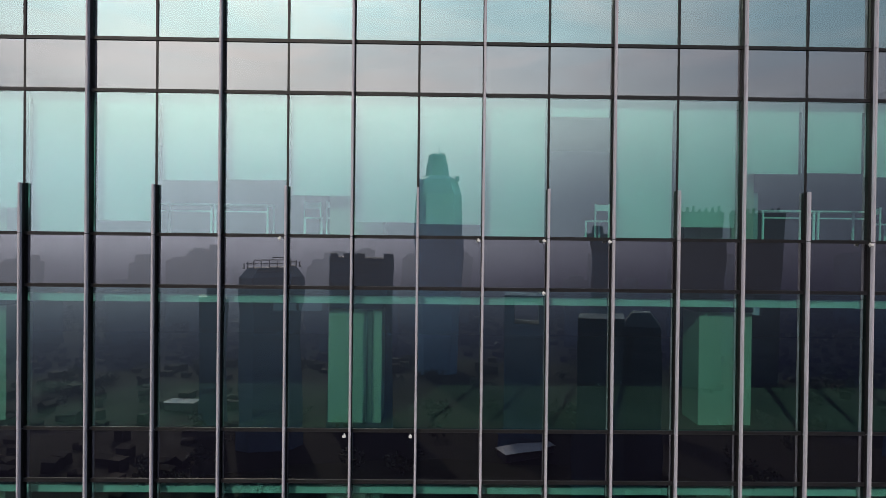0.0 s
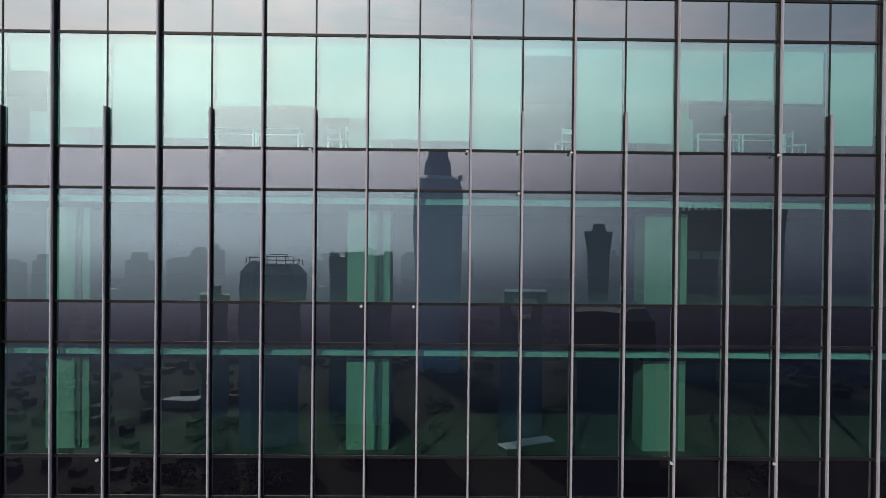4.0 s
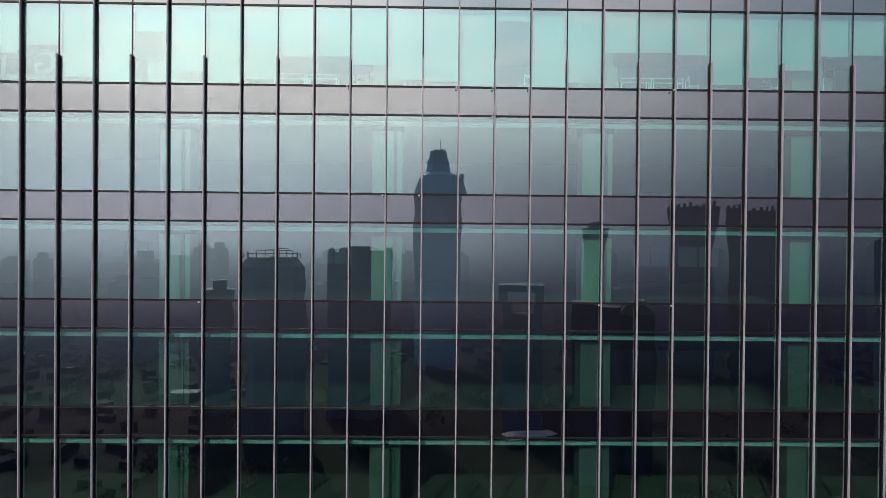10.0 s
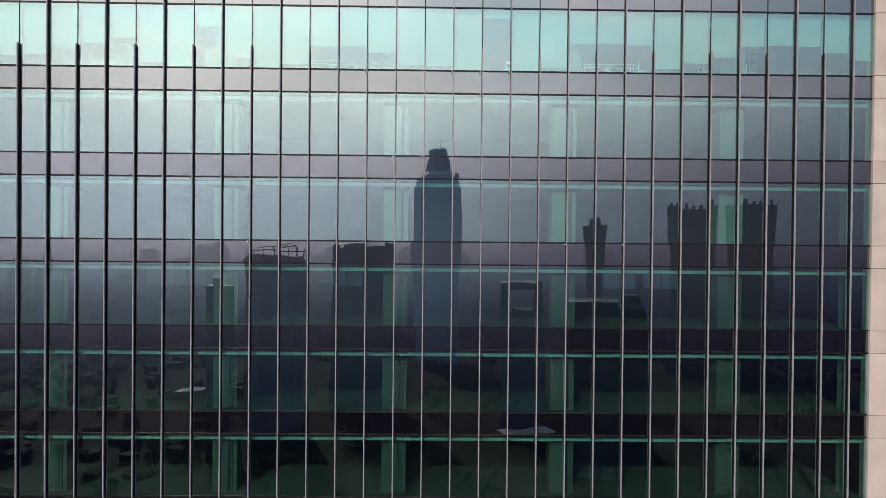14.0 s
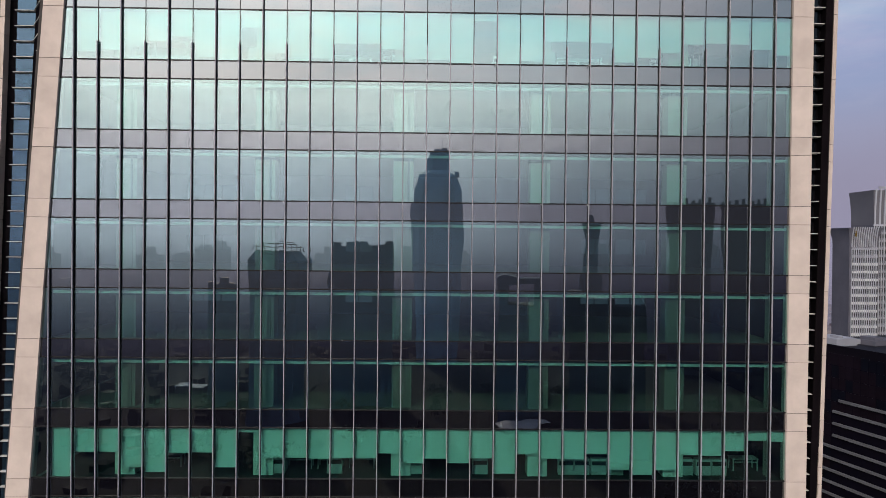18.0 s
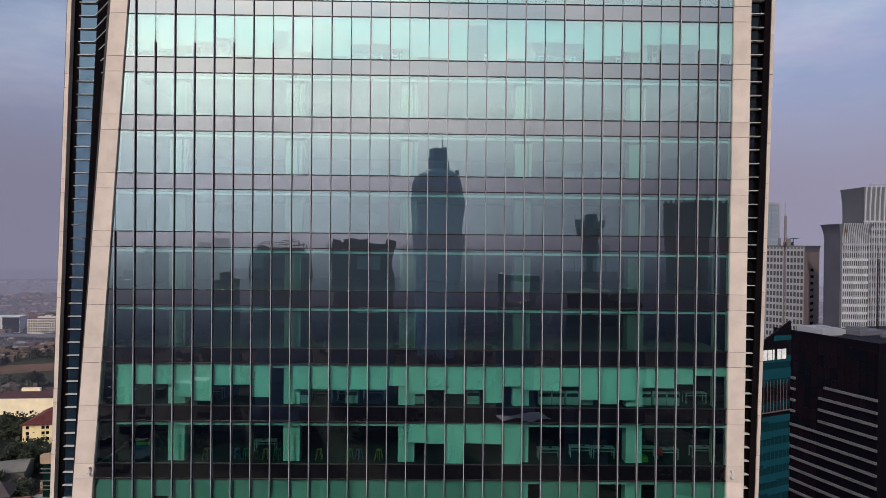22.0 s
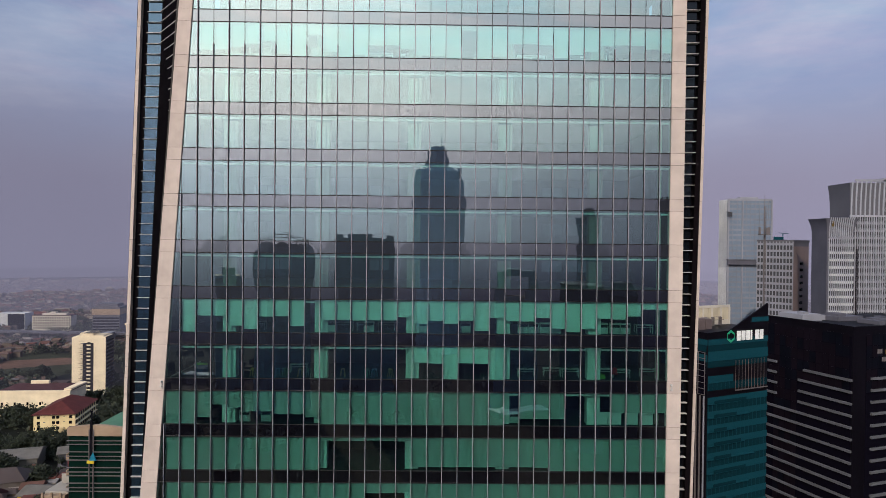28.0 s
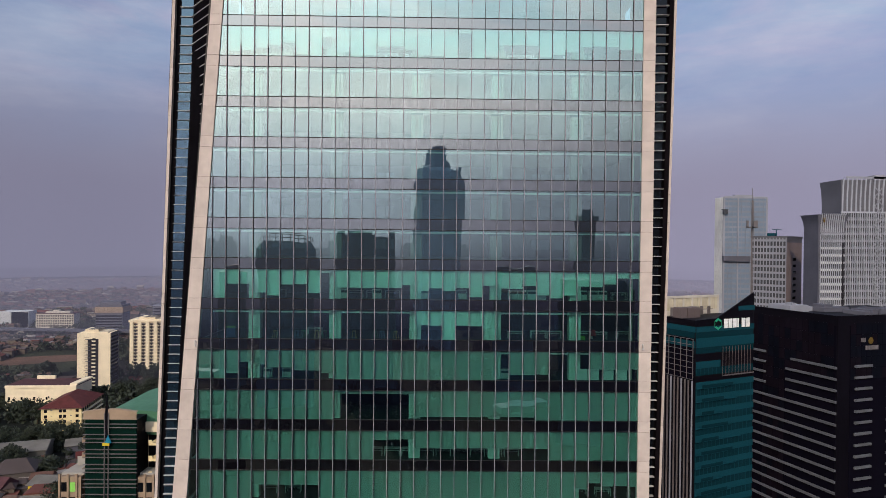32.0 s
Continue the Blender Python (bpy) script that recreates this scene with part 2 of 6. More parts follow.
tower = thing("office_tower", "tall office tower with green coated curtain wall and cream stone frame", "office building", m=pose(0, 0, K0))
rnd = random.Random(7)
WIDE = MODULE - 0.05
V0, V1 = 0.03, VISION * STOREY - 0.03
S0, S1 = VISION * STOREY + 0.03, STOREY - 0.03


def bowed_mesh(name, z0, z1, thick, mats, r):
    """A pane whose outer face bows by a fraction of a millimetre between its four straight edges."""
    cols, rows = 6, 8
    bow, lean, twist = r.gauss(0, 0.00045), r.gauss(0, 0.00018), r.gauss(0, 0.00018)
    vs, fs = [], []
    for j in range(rows + 1):
        for i in range(cols + 1):
            u, v = i / cols, j / rows
            h = math.sin(math.pi * v) * (bow * math.sin(math.pi * u) + lean * math.sin(2 * math.pi * u)) + twist * math.sin(2 * math.pi * v) * math.sin(math.pi * u)
            vs.append(((u - 0.5) * WIDE, h, z0 + (z1 - z0) * v))
    k = cols + 1
    fs += [(j * k + i, j * k + i + 1, j * k + k + i + 1, j * k + k + i) for j in range(rows) for i in range(cols)]
    front = len(fs)
    b = len(vs)
    vs += [(x, y, z) for y in (0.0, thick) for x, z in ((-WIDE / 2, z0), (WIDE / 2, z0), (WIDE / 2, z1), (-WIDE / 2, z1))]
    fs += [(b + 5, b + 4, b + 7, b + 6)] + [(b + i, b + 4 + i, b + 4 + (i + 1) % 4, b + (i + 1) % 4) for i in range(4)]
    me = bpy.data.meshes.new(name)
    me.from_pydata(vs, [], fs)
    for m in mats:
        me.materials.append(m)
    me.polygons.foreach_set("material_index", [0] * front + [1] * 5)
    me.polygons.foreach_set("use_smooth", [True] * front + [False] * 5)
    return me


rp = random.Random(17)
pane_meshes = [bowed_mesh("pane", V0, V1, 0.024, [GLASS, GLASS_BACK], rp) for _ in range(12)]
spandrel_meshes = [bowed_mesh("spandrel_panel", S0, S1, 0.03, [SPANDREL, MULLION], rp) for _ in range(12)]


def fin_profile(name, z1):
    """A fin in one piece: light nose, grey head, thin web blackened for its shade and a foot in the joint."""
    half = [(0.014, -0.19), (0.014, -0.18), (0.023, -0.18), (0.023, -0.105), (0.013, -0.105), (0.013, -0.012), (0.018, -0.012), (0.018, 0.10)]
    me = prism_mesh(name, half + [(-x, y) for x, y in reversed(half)], 0.0, z1, [FIN, NOSE, MULLION])
    me.polygons.foreach_set("material_index", [0, 0, 1, 1, 0, 0, 2, 2, 2, 2, 2, 2, 2, 0, 0, 1, 1, 1])
    return me


fin_mesh = fin_profile("fin", STOREY - 0.012)
mullion_mesh = boxes_mesh("mullion", [(-0.022, 0.022, -0.03, 0.10, 0, STOREY)], MULLION)
half_fin_mesh = fin_profile("short_fin", 1.02)
upper_mullion_mesh = boxes_mesh("mullion", [(-0.022, 0.022, -0.012, 0.10, 1.02, STOREY)], MULLION)


def clipped(u0, u1, z0, z1):
    """A bay's lower and upper edge, cut by the leaning stone frame."""
    a = max(u0, left_in(z0) - 0.15), min(u1, right_in(z0) + 0.1)
    b = max(u0, left_in(z1) - 0.15), min(u1, right_in(z1) + 0.1)
    return a, b


for k in range(LOW, HIGH + 1):
    z = k * STOREY
    xl, xr = left_in(z) - 0.1, right_in(z) + 0.1
    storey = part("storey", boxes_mesh("storey", [(xl + 0.3, xr - 0.1, 0.12, 14.0, VISION * STOREY + 0.10, STOREY - 0.10)], CONCRETE), tower, "", pose(0, 0, z))
    for j in range(FIRST, LAST + 1):
        u0, u1 = j * MODULE + 0.025, (j + 1) * MODULE - 0.025
        tilt = (rnd.gauss(0, 0.05), 0, rnd.gauss(0, 0.06))
        for name, mesh, a, b, mats in (("pane", pane_meshes[rnd.randrange(12)], V0, V1, [GLASS, GLASS_BACK]), ("spandrel_panel", spandrel_meshes[rnd.randrange(12)], S0, S1, [SPANDREL, MULLION])):
            low, up = clipped(u0, u1, z + a, z + b)
            if up[1] - up[0] < 0.05 or low[1] - low[0] < 0.05:
                if max(up[1] - up[0], low[1] - low[0]) < 0.12:
                    continue
                low, up = [(p[0], max(p[1], p[0] + 0.01)) for p in (low, up)]
            if abs(low[0] - u0) + abs(low[1] - u1) + abs(up[0] - u0) + abs(up[1] - u1) < 1e-6:
                part(name, mesh, storey, "", pose((j + 0.5) * MODULE, 0, 0, *tilt))
            else:
                part(name, slab_mesh(name, (*low, a), (*up, b), 0, 0.026, mats, 0, 1), storey)
    for j in range(FIRST, LAST + 1):
        x = j * MODULE
        if x < left_in(z + STOREY) + 0.02 or x > right_in(z):
            continue
        if k == HIGH and j % 2 == 0:
            part("mullion", mullion_mesh, storey, "", pose(x, 0, 0))
        elif k == 0 and j % 2 == 0:
            part("fin", half_fin_mesh, storey, "", pose(x, 0, 0))
            part("mullion", upper_mullion_mesh, storey, "", pose(x, 0, 0))
        else:
            part("fin", fin_mesh, storey, "", pose(x, 0, 0))
    for zz in (0.0, VISION * STOREY):
        part("transom", boxes_mesh("transom", [(left_in(z + zz), right_in(z + zz), -0.022, 0.10, zz - 0.033, zz + 0.033), (left_in(z + zz), right_in(z + zz), -0.034, -0.022, zz - 0.040, zz - 0.028)], MULLION), storey)

# stone frame: joints at every transom, panels a little proud of the glass
def frame_strip(inner, outer, y0, y1, name, label, sign):
    holder = part(name, prism_mesh(name, [(min(inner(LOW * STOREY), outer(LOW * STOREY)) + 0.03, y0 + 0.03), (max(inner(LOW * STOREY), outer(LOW * STOREY)) - 0.03, y0 + 0.03),
                                          (max(inner(LOW * STOREY), outer(LOW * STOREY)) - 0.03, y1), (min(inner(LOW * STOREY), outer(LOW * STOREY)) + 0.03, y1)],
                                   LOW * STOREY, (HIGH + 1.6) * STOREY, JOINT,
                                   [(min(inner(7), outer(7)) + 0.03, y0 + 0.03), (max(inner(7), outer(7)) - 0.03, y0 + 0.03), (max(inner(7), outer(7)) - 0.03, y1), (min(inner(7), outer(7)) + 0.03, y1)]), tower, label)
    for k in range(LOW, HIGH + 2):
        for a, b in ((0.0, VISION * STOREY), (VISION * STOREY, STOREY)):
            za, zb = k * STOREY + a + 0.012, k * STOREY + b - 0.012
            la, lb = sorted((inner(za), outer(za))), sorted((inner(zb), outer(zb)))
            part("stone_panel", slab_mesh("stone_panel", (*la, za), (*lb, zb), y0 + rnd.uniform(-0.004, 0.004), y1 + 0.01, STONE), holder)
    return holder


frame_strip(left_in, left_out, -0.16, 0.45, "stone_frame", "cream stone band that leans inwards", -1)
frame_strip(right_in, right_out, -0.16, 0.45, "stone_frame", "cream stone band", 1)


def left_edge(z):
    return -30.30 + 0.030 * z


def right_edge(z):
    return 22.40 + 0.020 * z


frame_strip(lambda z: left_edge(z), lambda z: left_edge(z) - 0.30, 4.8, 9.0, "stone_edge", "thin cream stone edge", -1)
frame_strip(lambda z: right_edge(z), lambda z: right_edge(z) + 0.24, 2.3, 9.0, "stone_edge", "thin cream stone edge", 1)

# dark recesses with ledges beside the frame
ZL, ZH = LOW * STOREY, (HIGH + 1) * STOREY + 4


def ruled(name, plan, mats):
    """A dark wall whose plan changes evenly from the bottom to the top; plan(z) gives points."""
    a, b = plan(ZL), plan(ZH)
    vs = [(x, y, ZL) for x, y in a] + [(x, y, ZH) for x, y in b]
    k = len(a)
    me = bpy.data.meshes.new(name)
    me.from_pydata(vs, [], [(i, (i + 1) % k, k + (i + 1) % k, k + i) for i in range(k)] + [tuple(range(k))[::-1], tuple(range(k, 2 * k))])
    me.materials.append(mats)
    return me


def bend_x(z):
    return -28.44 + 0.030 * z


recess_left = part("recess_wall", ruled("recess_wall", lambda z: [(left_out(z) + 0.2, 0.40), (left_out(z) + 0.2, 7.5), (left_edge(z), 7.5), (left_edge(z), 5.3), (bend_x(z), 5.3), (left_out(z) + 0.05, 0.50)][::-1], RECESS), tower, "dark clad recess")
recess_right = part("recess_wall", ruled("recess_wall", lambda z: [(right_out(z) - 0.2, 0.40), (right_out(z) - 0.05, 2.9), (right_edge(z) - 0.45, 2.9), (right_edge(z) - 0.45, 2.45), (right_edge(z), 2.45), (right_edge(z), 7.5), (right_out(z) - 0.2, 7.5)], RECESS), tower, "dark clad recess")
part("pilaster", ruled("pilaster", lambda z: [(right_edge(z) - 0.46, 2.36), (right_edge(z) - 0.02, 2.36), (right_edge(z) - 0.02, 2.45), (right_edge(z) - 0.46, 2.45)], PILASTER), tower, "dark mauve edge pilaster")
STEP = STOREY / 4
# right-hand recess glass is a shaded copy, its mirror painted almost out
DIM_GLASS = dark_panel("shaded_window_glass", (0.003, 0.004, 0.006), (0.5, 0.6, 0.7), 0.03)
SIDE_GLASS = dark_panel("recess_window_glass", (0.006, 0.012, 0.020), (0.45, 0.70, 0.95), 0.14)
for i in range(int((ZH - ZL) / STEP)):
    z = ZL + (i + 0.5) * STEP
    # left: a ledge with a front part and a slanting part
    ax, bx, cx = left_edge(z) + 0.50, bend_x(z), left_out(z) + 0.25
    me = prism_mesh("ledge", [(ax, 4.98), (bx - 0.12, 4.98), (cx - 0.40, 0.60), (cx, 0.55), (bx + 0.15, 5.32), (ax, 5.32)], -0.022, 0.022, LEDGE)
    part("ledge", me, recess_left, "", pose(0, 0, z))
    part("ledge", boxes_mesh("ledge", [(right_out(z) - 0.1, right_edge(z) - 0.43, 2.45, 2.92, -0.024, 0.024)], LEDGE), recess_right, "", pose(0, 0, z))
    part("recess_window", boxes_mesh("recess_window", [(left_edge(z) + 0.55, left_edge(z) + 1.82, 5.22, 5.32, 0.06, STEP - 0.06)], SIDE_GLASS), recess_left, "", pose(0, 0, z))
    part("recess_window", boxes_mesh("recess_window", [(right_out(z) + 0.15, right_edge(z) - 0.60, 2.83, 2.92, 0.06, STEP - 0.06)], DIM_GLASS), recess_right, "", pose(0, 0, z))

# body below, behind and above the detailed storeys
zb = LOW * STOREY
part("lower_body", prism_mesh("lower_body", [(left_out(-K0), 0.1), (right_out(-K0), 0.1), (24.5, 9), (24.5, 14.3), (-33, 14.3), (-33, 9)], -K0, zb, SPANDREL,
                              [(left_out(zb), 0.1), (right_out(zb), 0.1), (right_edge(zb), 9), (right_edge(zb), 14.3), (left_edge(zb), 14.3), (left_edge(zb), 9)]), tower)
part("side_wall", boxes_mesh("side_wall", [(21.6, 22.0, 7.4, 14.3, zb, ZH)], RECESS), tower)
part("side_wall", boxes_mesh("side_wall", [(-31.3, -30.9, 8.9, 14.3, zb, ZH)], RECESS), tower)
# rear facade: piers and spandrels round the openings of the rear windows
REAR = [(-22.0, -17.8, 3), (-9.3, -7.1, 2), (9.6, 11.9, 2), (12.4, 14.9, 2)]
SILL = 0.9
for k in range(LOW, HIGH + 1):
    z = k * STOREY
    holes = REAR[1:3] if k == -1 else REAR if -5 <= k < -1 else []
    HEAD = 1.4 if k == -1 else 2.2
    ends = [-31.3] + [x for a, b, _ in holes for x in (a, b)] + [22.0]
    if holes:
        wall = [(-31.3, 22.0, 14.0, 14.3, 0.0, SILL), (-31.3, 22.0, 14.0, 14.3, HEAD, STOREY)] + [(ends[i], ends[i + 1], 14.0, 14.3, SILL, HEAD) for i in range(0, len(ends), 2)]
    else:
        wall = [(-31.3, 22.0, 14.0, 14.3, 0.0, STOREY)]
    rear = part("rear_wall", boxes_mesh("rear_wall", wall, RECESS), tower, "", pose(0, 0, z))
    for a, b, lights in holes:
        bars = [(a + (b - a) * i / lights - 0.04, a + (b - a) * i / lights + 0.04, 14.05, 14.2, SILL, HEAD) for i in range(lights + 1)]
        part("rear_window", boxes_mesh("rear_window", bars + [(a, b, 14.05, 14.2, SILL, SILL + 0.05), (a, b, 14.05, 14.2, HEAD - 0.05, HEAD), (a, b, 14.10, 14.11, SILL + 0.05, HEAD - 0.05, 1)], [MULLION, GLASS_BACK]), rear)
part("roof_parapet", boxes_mesh("roof_parapet", [(left_in(10), right_in(10), 0.0, 0.4, (HIGH + 1) * STOREY, ZH)], SPANDREL), tower)
part("roof", boxes_mesh("roof", [(-30.5, 22.4, 0.4, 14.0, ZH - 0.5, ZH - 0.1)], CONCRETE), tower)

# small camera housings on the stone frame and spotlights on the fins
LENS = surface("white_fixture_plastic", (0.42, 0.42, 0.42), 0.4)
for x, k in ((left_in(-7 * STOREY) - 0.25, -7.08), (right_in(-7 * STOREY) + 0.3, -7.08)):
    me = boxes_mesh("wall_camera", [(-0.07, 0.07, -0.42, -0.16, 0, 0.12), (-0.03, 0.03, -0.40, -0.30, -0.30, 0.0), (-0.10, 0.10, -0.46, -0.26, -0.42, -0.30)], LEDGE)
    part("wall_camera", me, tower, "small grey wall camera", pose(x, 0, k * STOREY))
spot_mesh = boxes_mesh("spotlight", [(-0.032, 0.032, -0.27, -0.20, -0.02, 0.02), (-0.012, 0.012, -0.21, -0.19, -0.045, 0.045)], LENS)
for j, k in ((-4, 0), (-1, 0), (0, 0), (1, 0), (5, 0), (-3, -1), (-2, -1), (0, -0.265), (5, -2), (-8, -2), (3, -2)):
    part("spotlight", spot_mesh, tower, "small white facade spotlight", pose(j * MODULE - 0.10, 0, k * STOREY - 0.06))

# ---- inside the tower ----
COLUMN_AT = [u * MODULE for u in (-15, -9, -3, 3, 9)]
rnd_in = random.Random(21)
COLUMN_BARE = surface("bare_concrete_column", (0.20, 0.155, 0.135), 0.85, 0.0, 0.5, 0.3, bump=0.002, fine=9.0)
COLUMN_WHITE = surface("white_column_paint", (0.62, 0.60, 0.56), 0.8, 0.0, 0.4, 0.12, fine=9.0)
for k in range(LOW, HIGH + 1):
    z = K0 + k * STOREY
    xl, xr = left_in(k * STOREY) + 0.35, right_in(k * STOREY) - 0.05
    empty = -5 <= k <= -1
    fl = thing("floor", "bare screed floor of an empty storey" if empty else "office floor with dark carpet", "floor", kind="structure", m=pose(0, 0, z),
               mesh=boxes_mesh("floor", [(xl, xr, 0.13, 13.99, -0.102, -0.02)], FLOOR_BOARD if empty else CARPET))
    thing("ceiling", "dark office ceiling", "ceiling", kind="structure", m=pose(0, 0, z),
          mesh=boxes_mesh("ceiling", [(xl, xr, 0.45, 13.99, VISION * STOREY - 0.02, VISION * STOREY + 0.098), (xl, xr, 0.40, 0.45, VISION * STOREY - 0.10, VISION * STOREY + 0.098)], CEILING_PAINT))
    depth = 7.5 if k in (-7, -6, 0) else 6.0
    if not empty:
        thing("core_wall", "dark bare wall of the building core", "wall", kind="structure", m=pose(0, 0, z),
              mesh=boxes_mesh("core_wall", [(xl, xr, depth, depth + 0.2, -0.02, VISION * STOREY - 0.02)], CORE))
    for x in (COLUMN_AT if k < HIGH else ()):
        col = thing("column", "pale plastered square column behind the glass", "column", "columns behind the glass", m=pose(x, 0.62, z))
        part("shaft", boxes_mesh("shaft", [(-0.58, 0.58, 0.0, 0.9, -0.02, VISION * STOREY - (0.50 if empty else 0.06))], COLUMN if k > -3 else COLUMN_BARE if k > -6 else COLUMN_WHITE), col)
        part("collar", boxes_mesh("collar", [(-0.60, 0.60, -0.02, 0.92, VISION * STOREY - (0.50 if empty else 0.06), VISION * STOREY - 0.02)], CEILING_PAINT), col)
        if empty:
            part("side_casing", boxes_mesh("side_casing", [(0.26, 0.38, -0.06, 0.0, 0.0, VISION * STOREY - 0.52)], CASING), col)
    if k not in (LOW, HIGH):
        thing("column", "slim pale column beside the end of the glass wall", "column", "columns behind the glass", m=pose(13.25 * MODULE, 0.62, z),
              mesh=boxes_mesh("column", [(-0.10, 0.10, 0.0, 0.5, -0.02, VISION * STOREY - 0.3), (-0.12, 0.12, -0.02, 0.52, VISION * STOREY - 0.3, VISION * STOREY - 0.02)], COLUMN))

# roller blinds: one digit a bay, tenths of the height that is covered (a: all), from bay -20 on
DROPS = {
    0: "888887659a38a966799a1a955598755567",
    -6: "aaa5589558066666576769566589855422",
    -7: "0000000000000000055a55a00000000000",
    -8: "aaa84566778aaaaaaaaaaaa08880006666",
    -9: "aaaaaaaaaaa111111999999999aaaaaaaa",
    -10: "aaaaaaaaaaaaaa3336666666666aaaaaaa",
    -11: "aaaaa55555aaaaaaaaaaaaaaaaaaa64555",
}
box_mesh = boxes_mesh("headbox", [(-0.63, 0.63, 0.0, 0.10, -0.10, 0.06), (-0.65, -0.63, -0.01, 0.11, -0.11, 0.07), (0.63, 0.65, -0.01, 0.11, -0.11, 0.07)], BLIND_BOX)
bar_mesh = boxes_mesh("bottom_bar", [(-0.64, 0.64, -0.028, -0.012, -0.03, 0.0)], BLIND_BOX)
TOP = VISION * STOREY - 0.03
cloth = {}
for k in range(LOW + 1, HIGH):
    row = DROPS.get(k, "")
    for j in range(-20, LAST + 1):
        x0, x1 = j * MODULE, (j + 1) * MODULE
        if x0 < left_in(k * STOREY) + 0.05 or x1 > right_in(k * STOREY) + 0.9:
            continue
        i = j + 20
        c = row[i] if i < len(row) else ("a" if row else "0")
        share = 10 if c == "a" else int(c)
        drop = max(0.0, share / 10 * (TOP - 0.06) + (rnd_in.choice((-0.03, 0.0, 0.0, 0.0, 0.04)) if 0 < share < 10 else 0))
        head = 0.34 if share == 0 else 0.17
        blind = thing("roller_blind", ("rolled-up white roller blind under a headbox" if share < 1 else "fully lowered pale fabric roller blind" if share > 9 else "partly lowered pale fabric roller blind") + " behind green glass",
                      "roller blind", "blinds of the tower", m=pose((j + 0.5) * MODULE, 0.24, K0 + k * STOREY + TOP - head + 0.12))
        part("headbox", box_mesh, blind)
        if share:
            key = (round(drop, 2), (k == 0) + (k >= -7))
            if key not in cloth:
                vs, fs = [], []
                for r in range(7):
                    for s in range(5):
                        vs.append((-0.645 + 1.29 * s / 4, -0.02 + 0.008 * math.sin(r * 1.3 + s * 1.1) * r / 6, 0.055 - (key[0] + 0.045) * r / 6))
                for r in range(6):
                    for s in range(4):
                        fs.append((r * 5 + s, r * 5 + s + 5, r * 5 + s + 6, r * 5 + s + 1))
                me = bpy.data.meshes.new("fabric")
                me.from_pydata(vs, [], fs)
                me.materials.append(BLIND if k == 0 else BLIND_MID if k >= -7 else BLIND_SHADED)
                cloth[key] = me
            part("fabric", cloth[key], blind)
            part("bottom_bar", bar_mesh, blind, "", pose(0, 0, -drop + 0.01))

# ---- ground and distance ----
def islands(name, tones, rough=0.85, rows=0.0):
    """Small houses: every piece takes one of the given tones."""
    m, n = material(name)
    pick = n.add("ShaderNodeNewGeometry").outputs["Random Per Island"]
    at = n.add("ShaderNodeTexCoord").outputs["Object"]
    c = n.ramp(pick, *[(i / len(tones), t) for i, t in enumerate(tones)])
    c.node.color_ramp.interpolation = "CONSTANT"
    c = n.mix(n.math("MULTIPLY", n.noise(at, 0.25, 5.0, 0.65), 0.6), c, tuple(sum(t[k] for t in tones) / len(tones) * 0.7 for k in range(3)))
    return finish(m, n, n.add("ShaderNodeBsdfPrincipled", **{"Base Color": c, "Roughness": rough, "Specular IOR Level": 0.15}))


def ground_mat():
    m, n = material("city_ground")
    at = n.add("ShaderNodeTexCoord").outputs["Object"]
    big, mid = n.noise(at, 0.006, 5.0, 0.6), n.noise(at, 0.05, 5.0, 0.65)
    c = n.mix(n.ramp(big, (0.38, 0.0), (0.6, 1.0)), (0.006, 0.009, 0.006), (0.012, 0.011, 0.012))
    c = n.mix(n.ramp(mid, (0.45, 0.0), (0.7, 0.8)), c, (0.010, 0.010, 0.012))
    return finish(m, n, n.add("ShaderNodeBsdfPrincipled", **{"Base Color": c, "Roughness": 0.95, "Specular IOR Level": 0.1}))


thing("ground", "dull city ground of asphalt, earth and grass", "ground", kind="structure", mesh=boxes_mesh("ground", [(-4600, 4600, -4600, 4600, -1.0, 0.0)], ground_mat()))


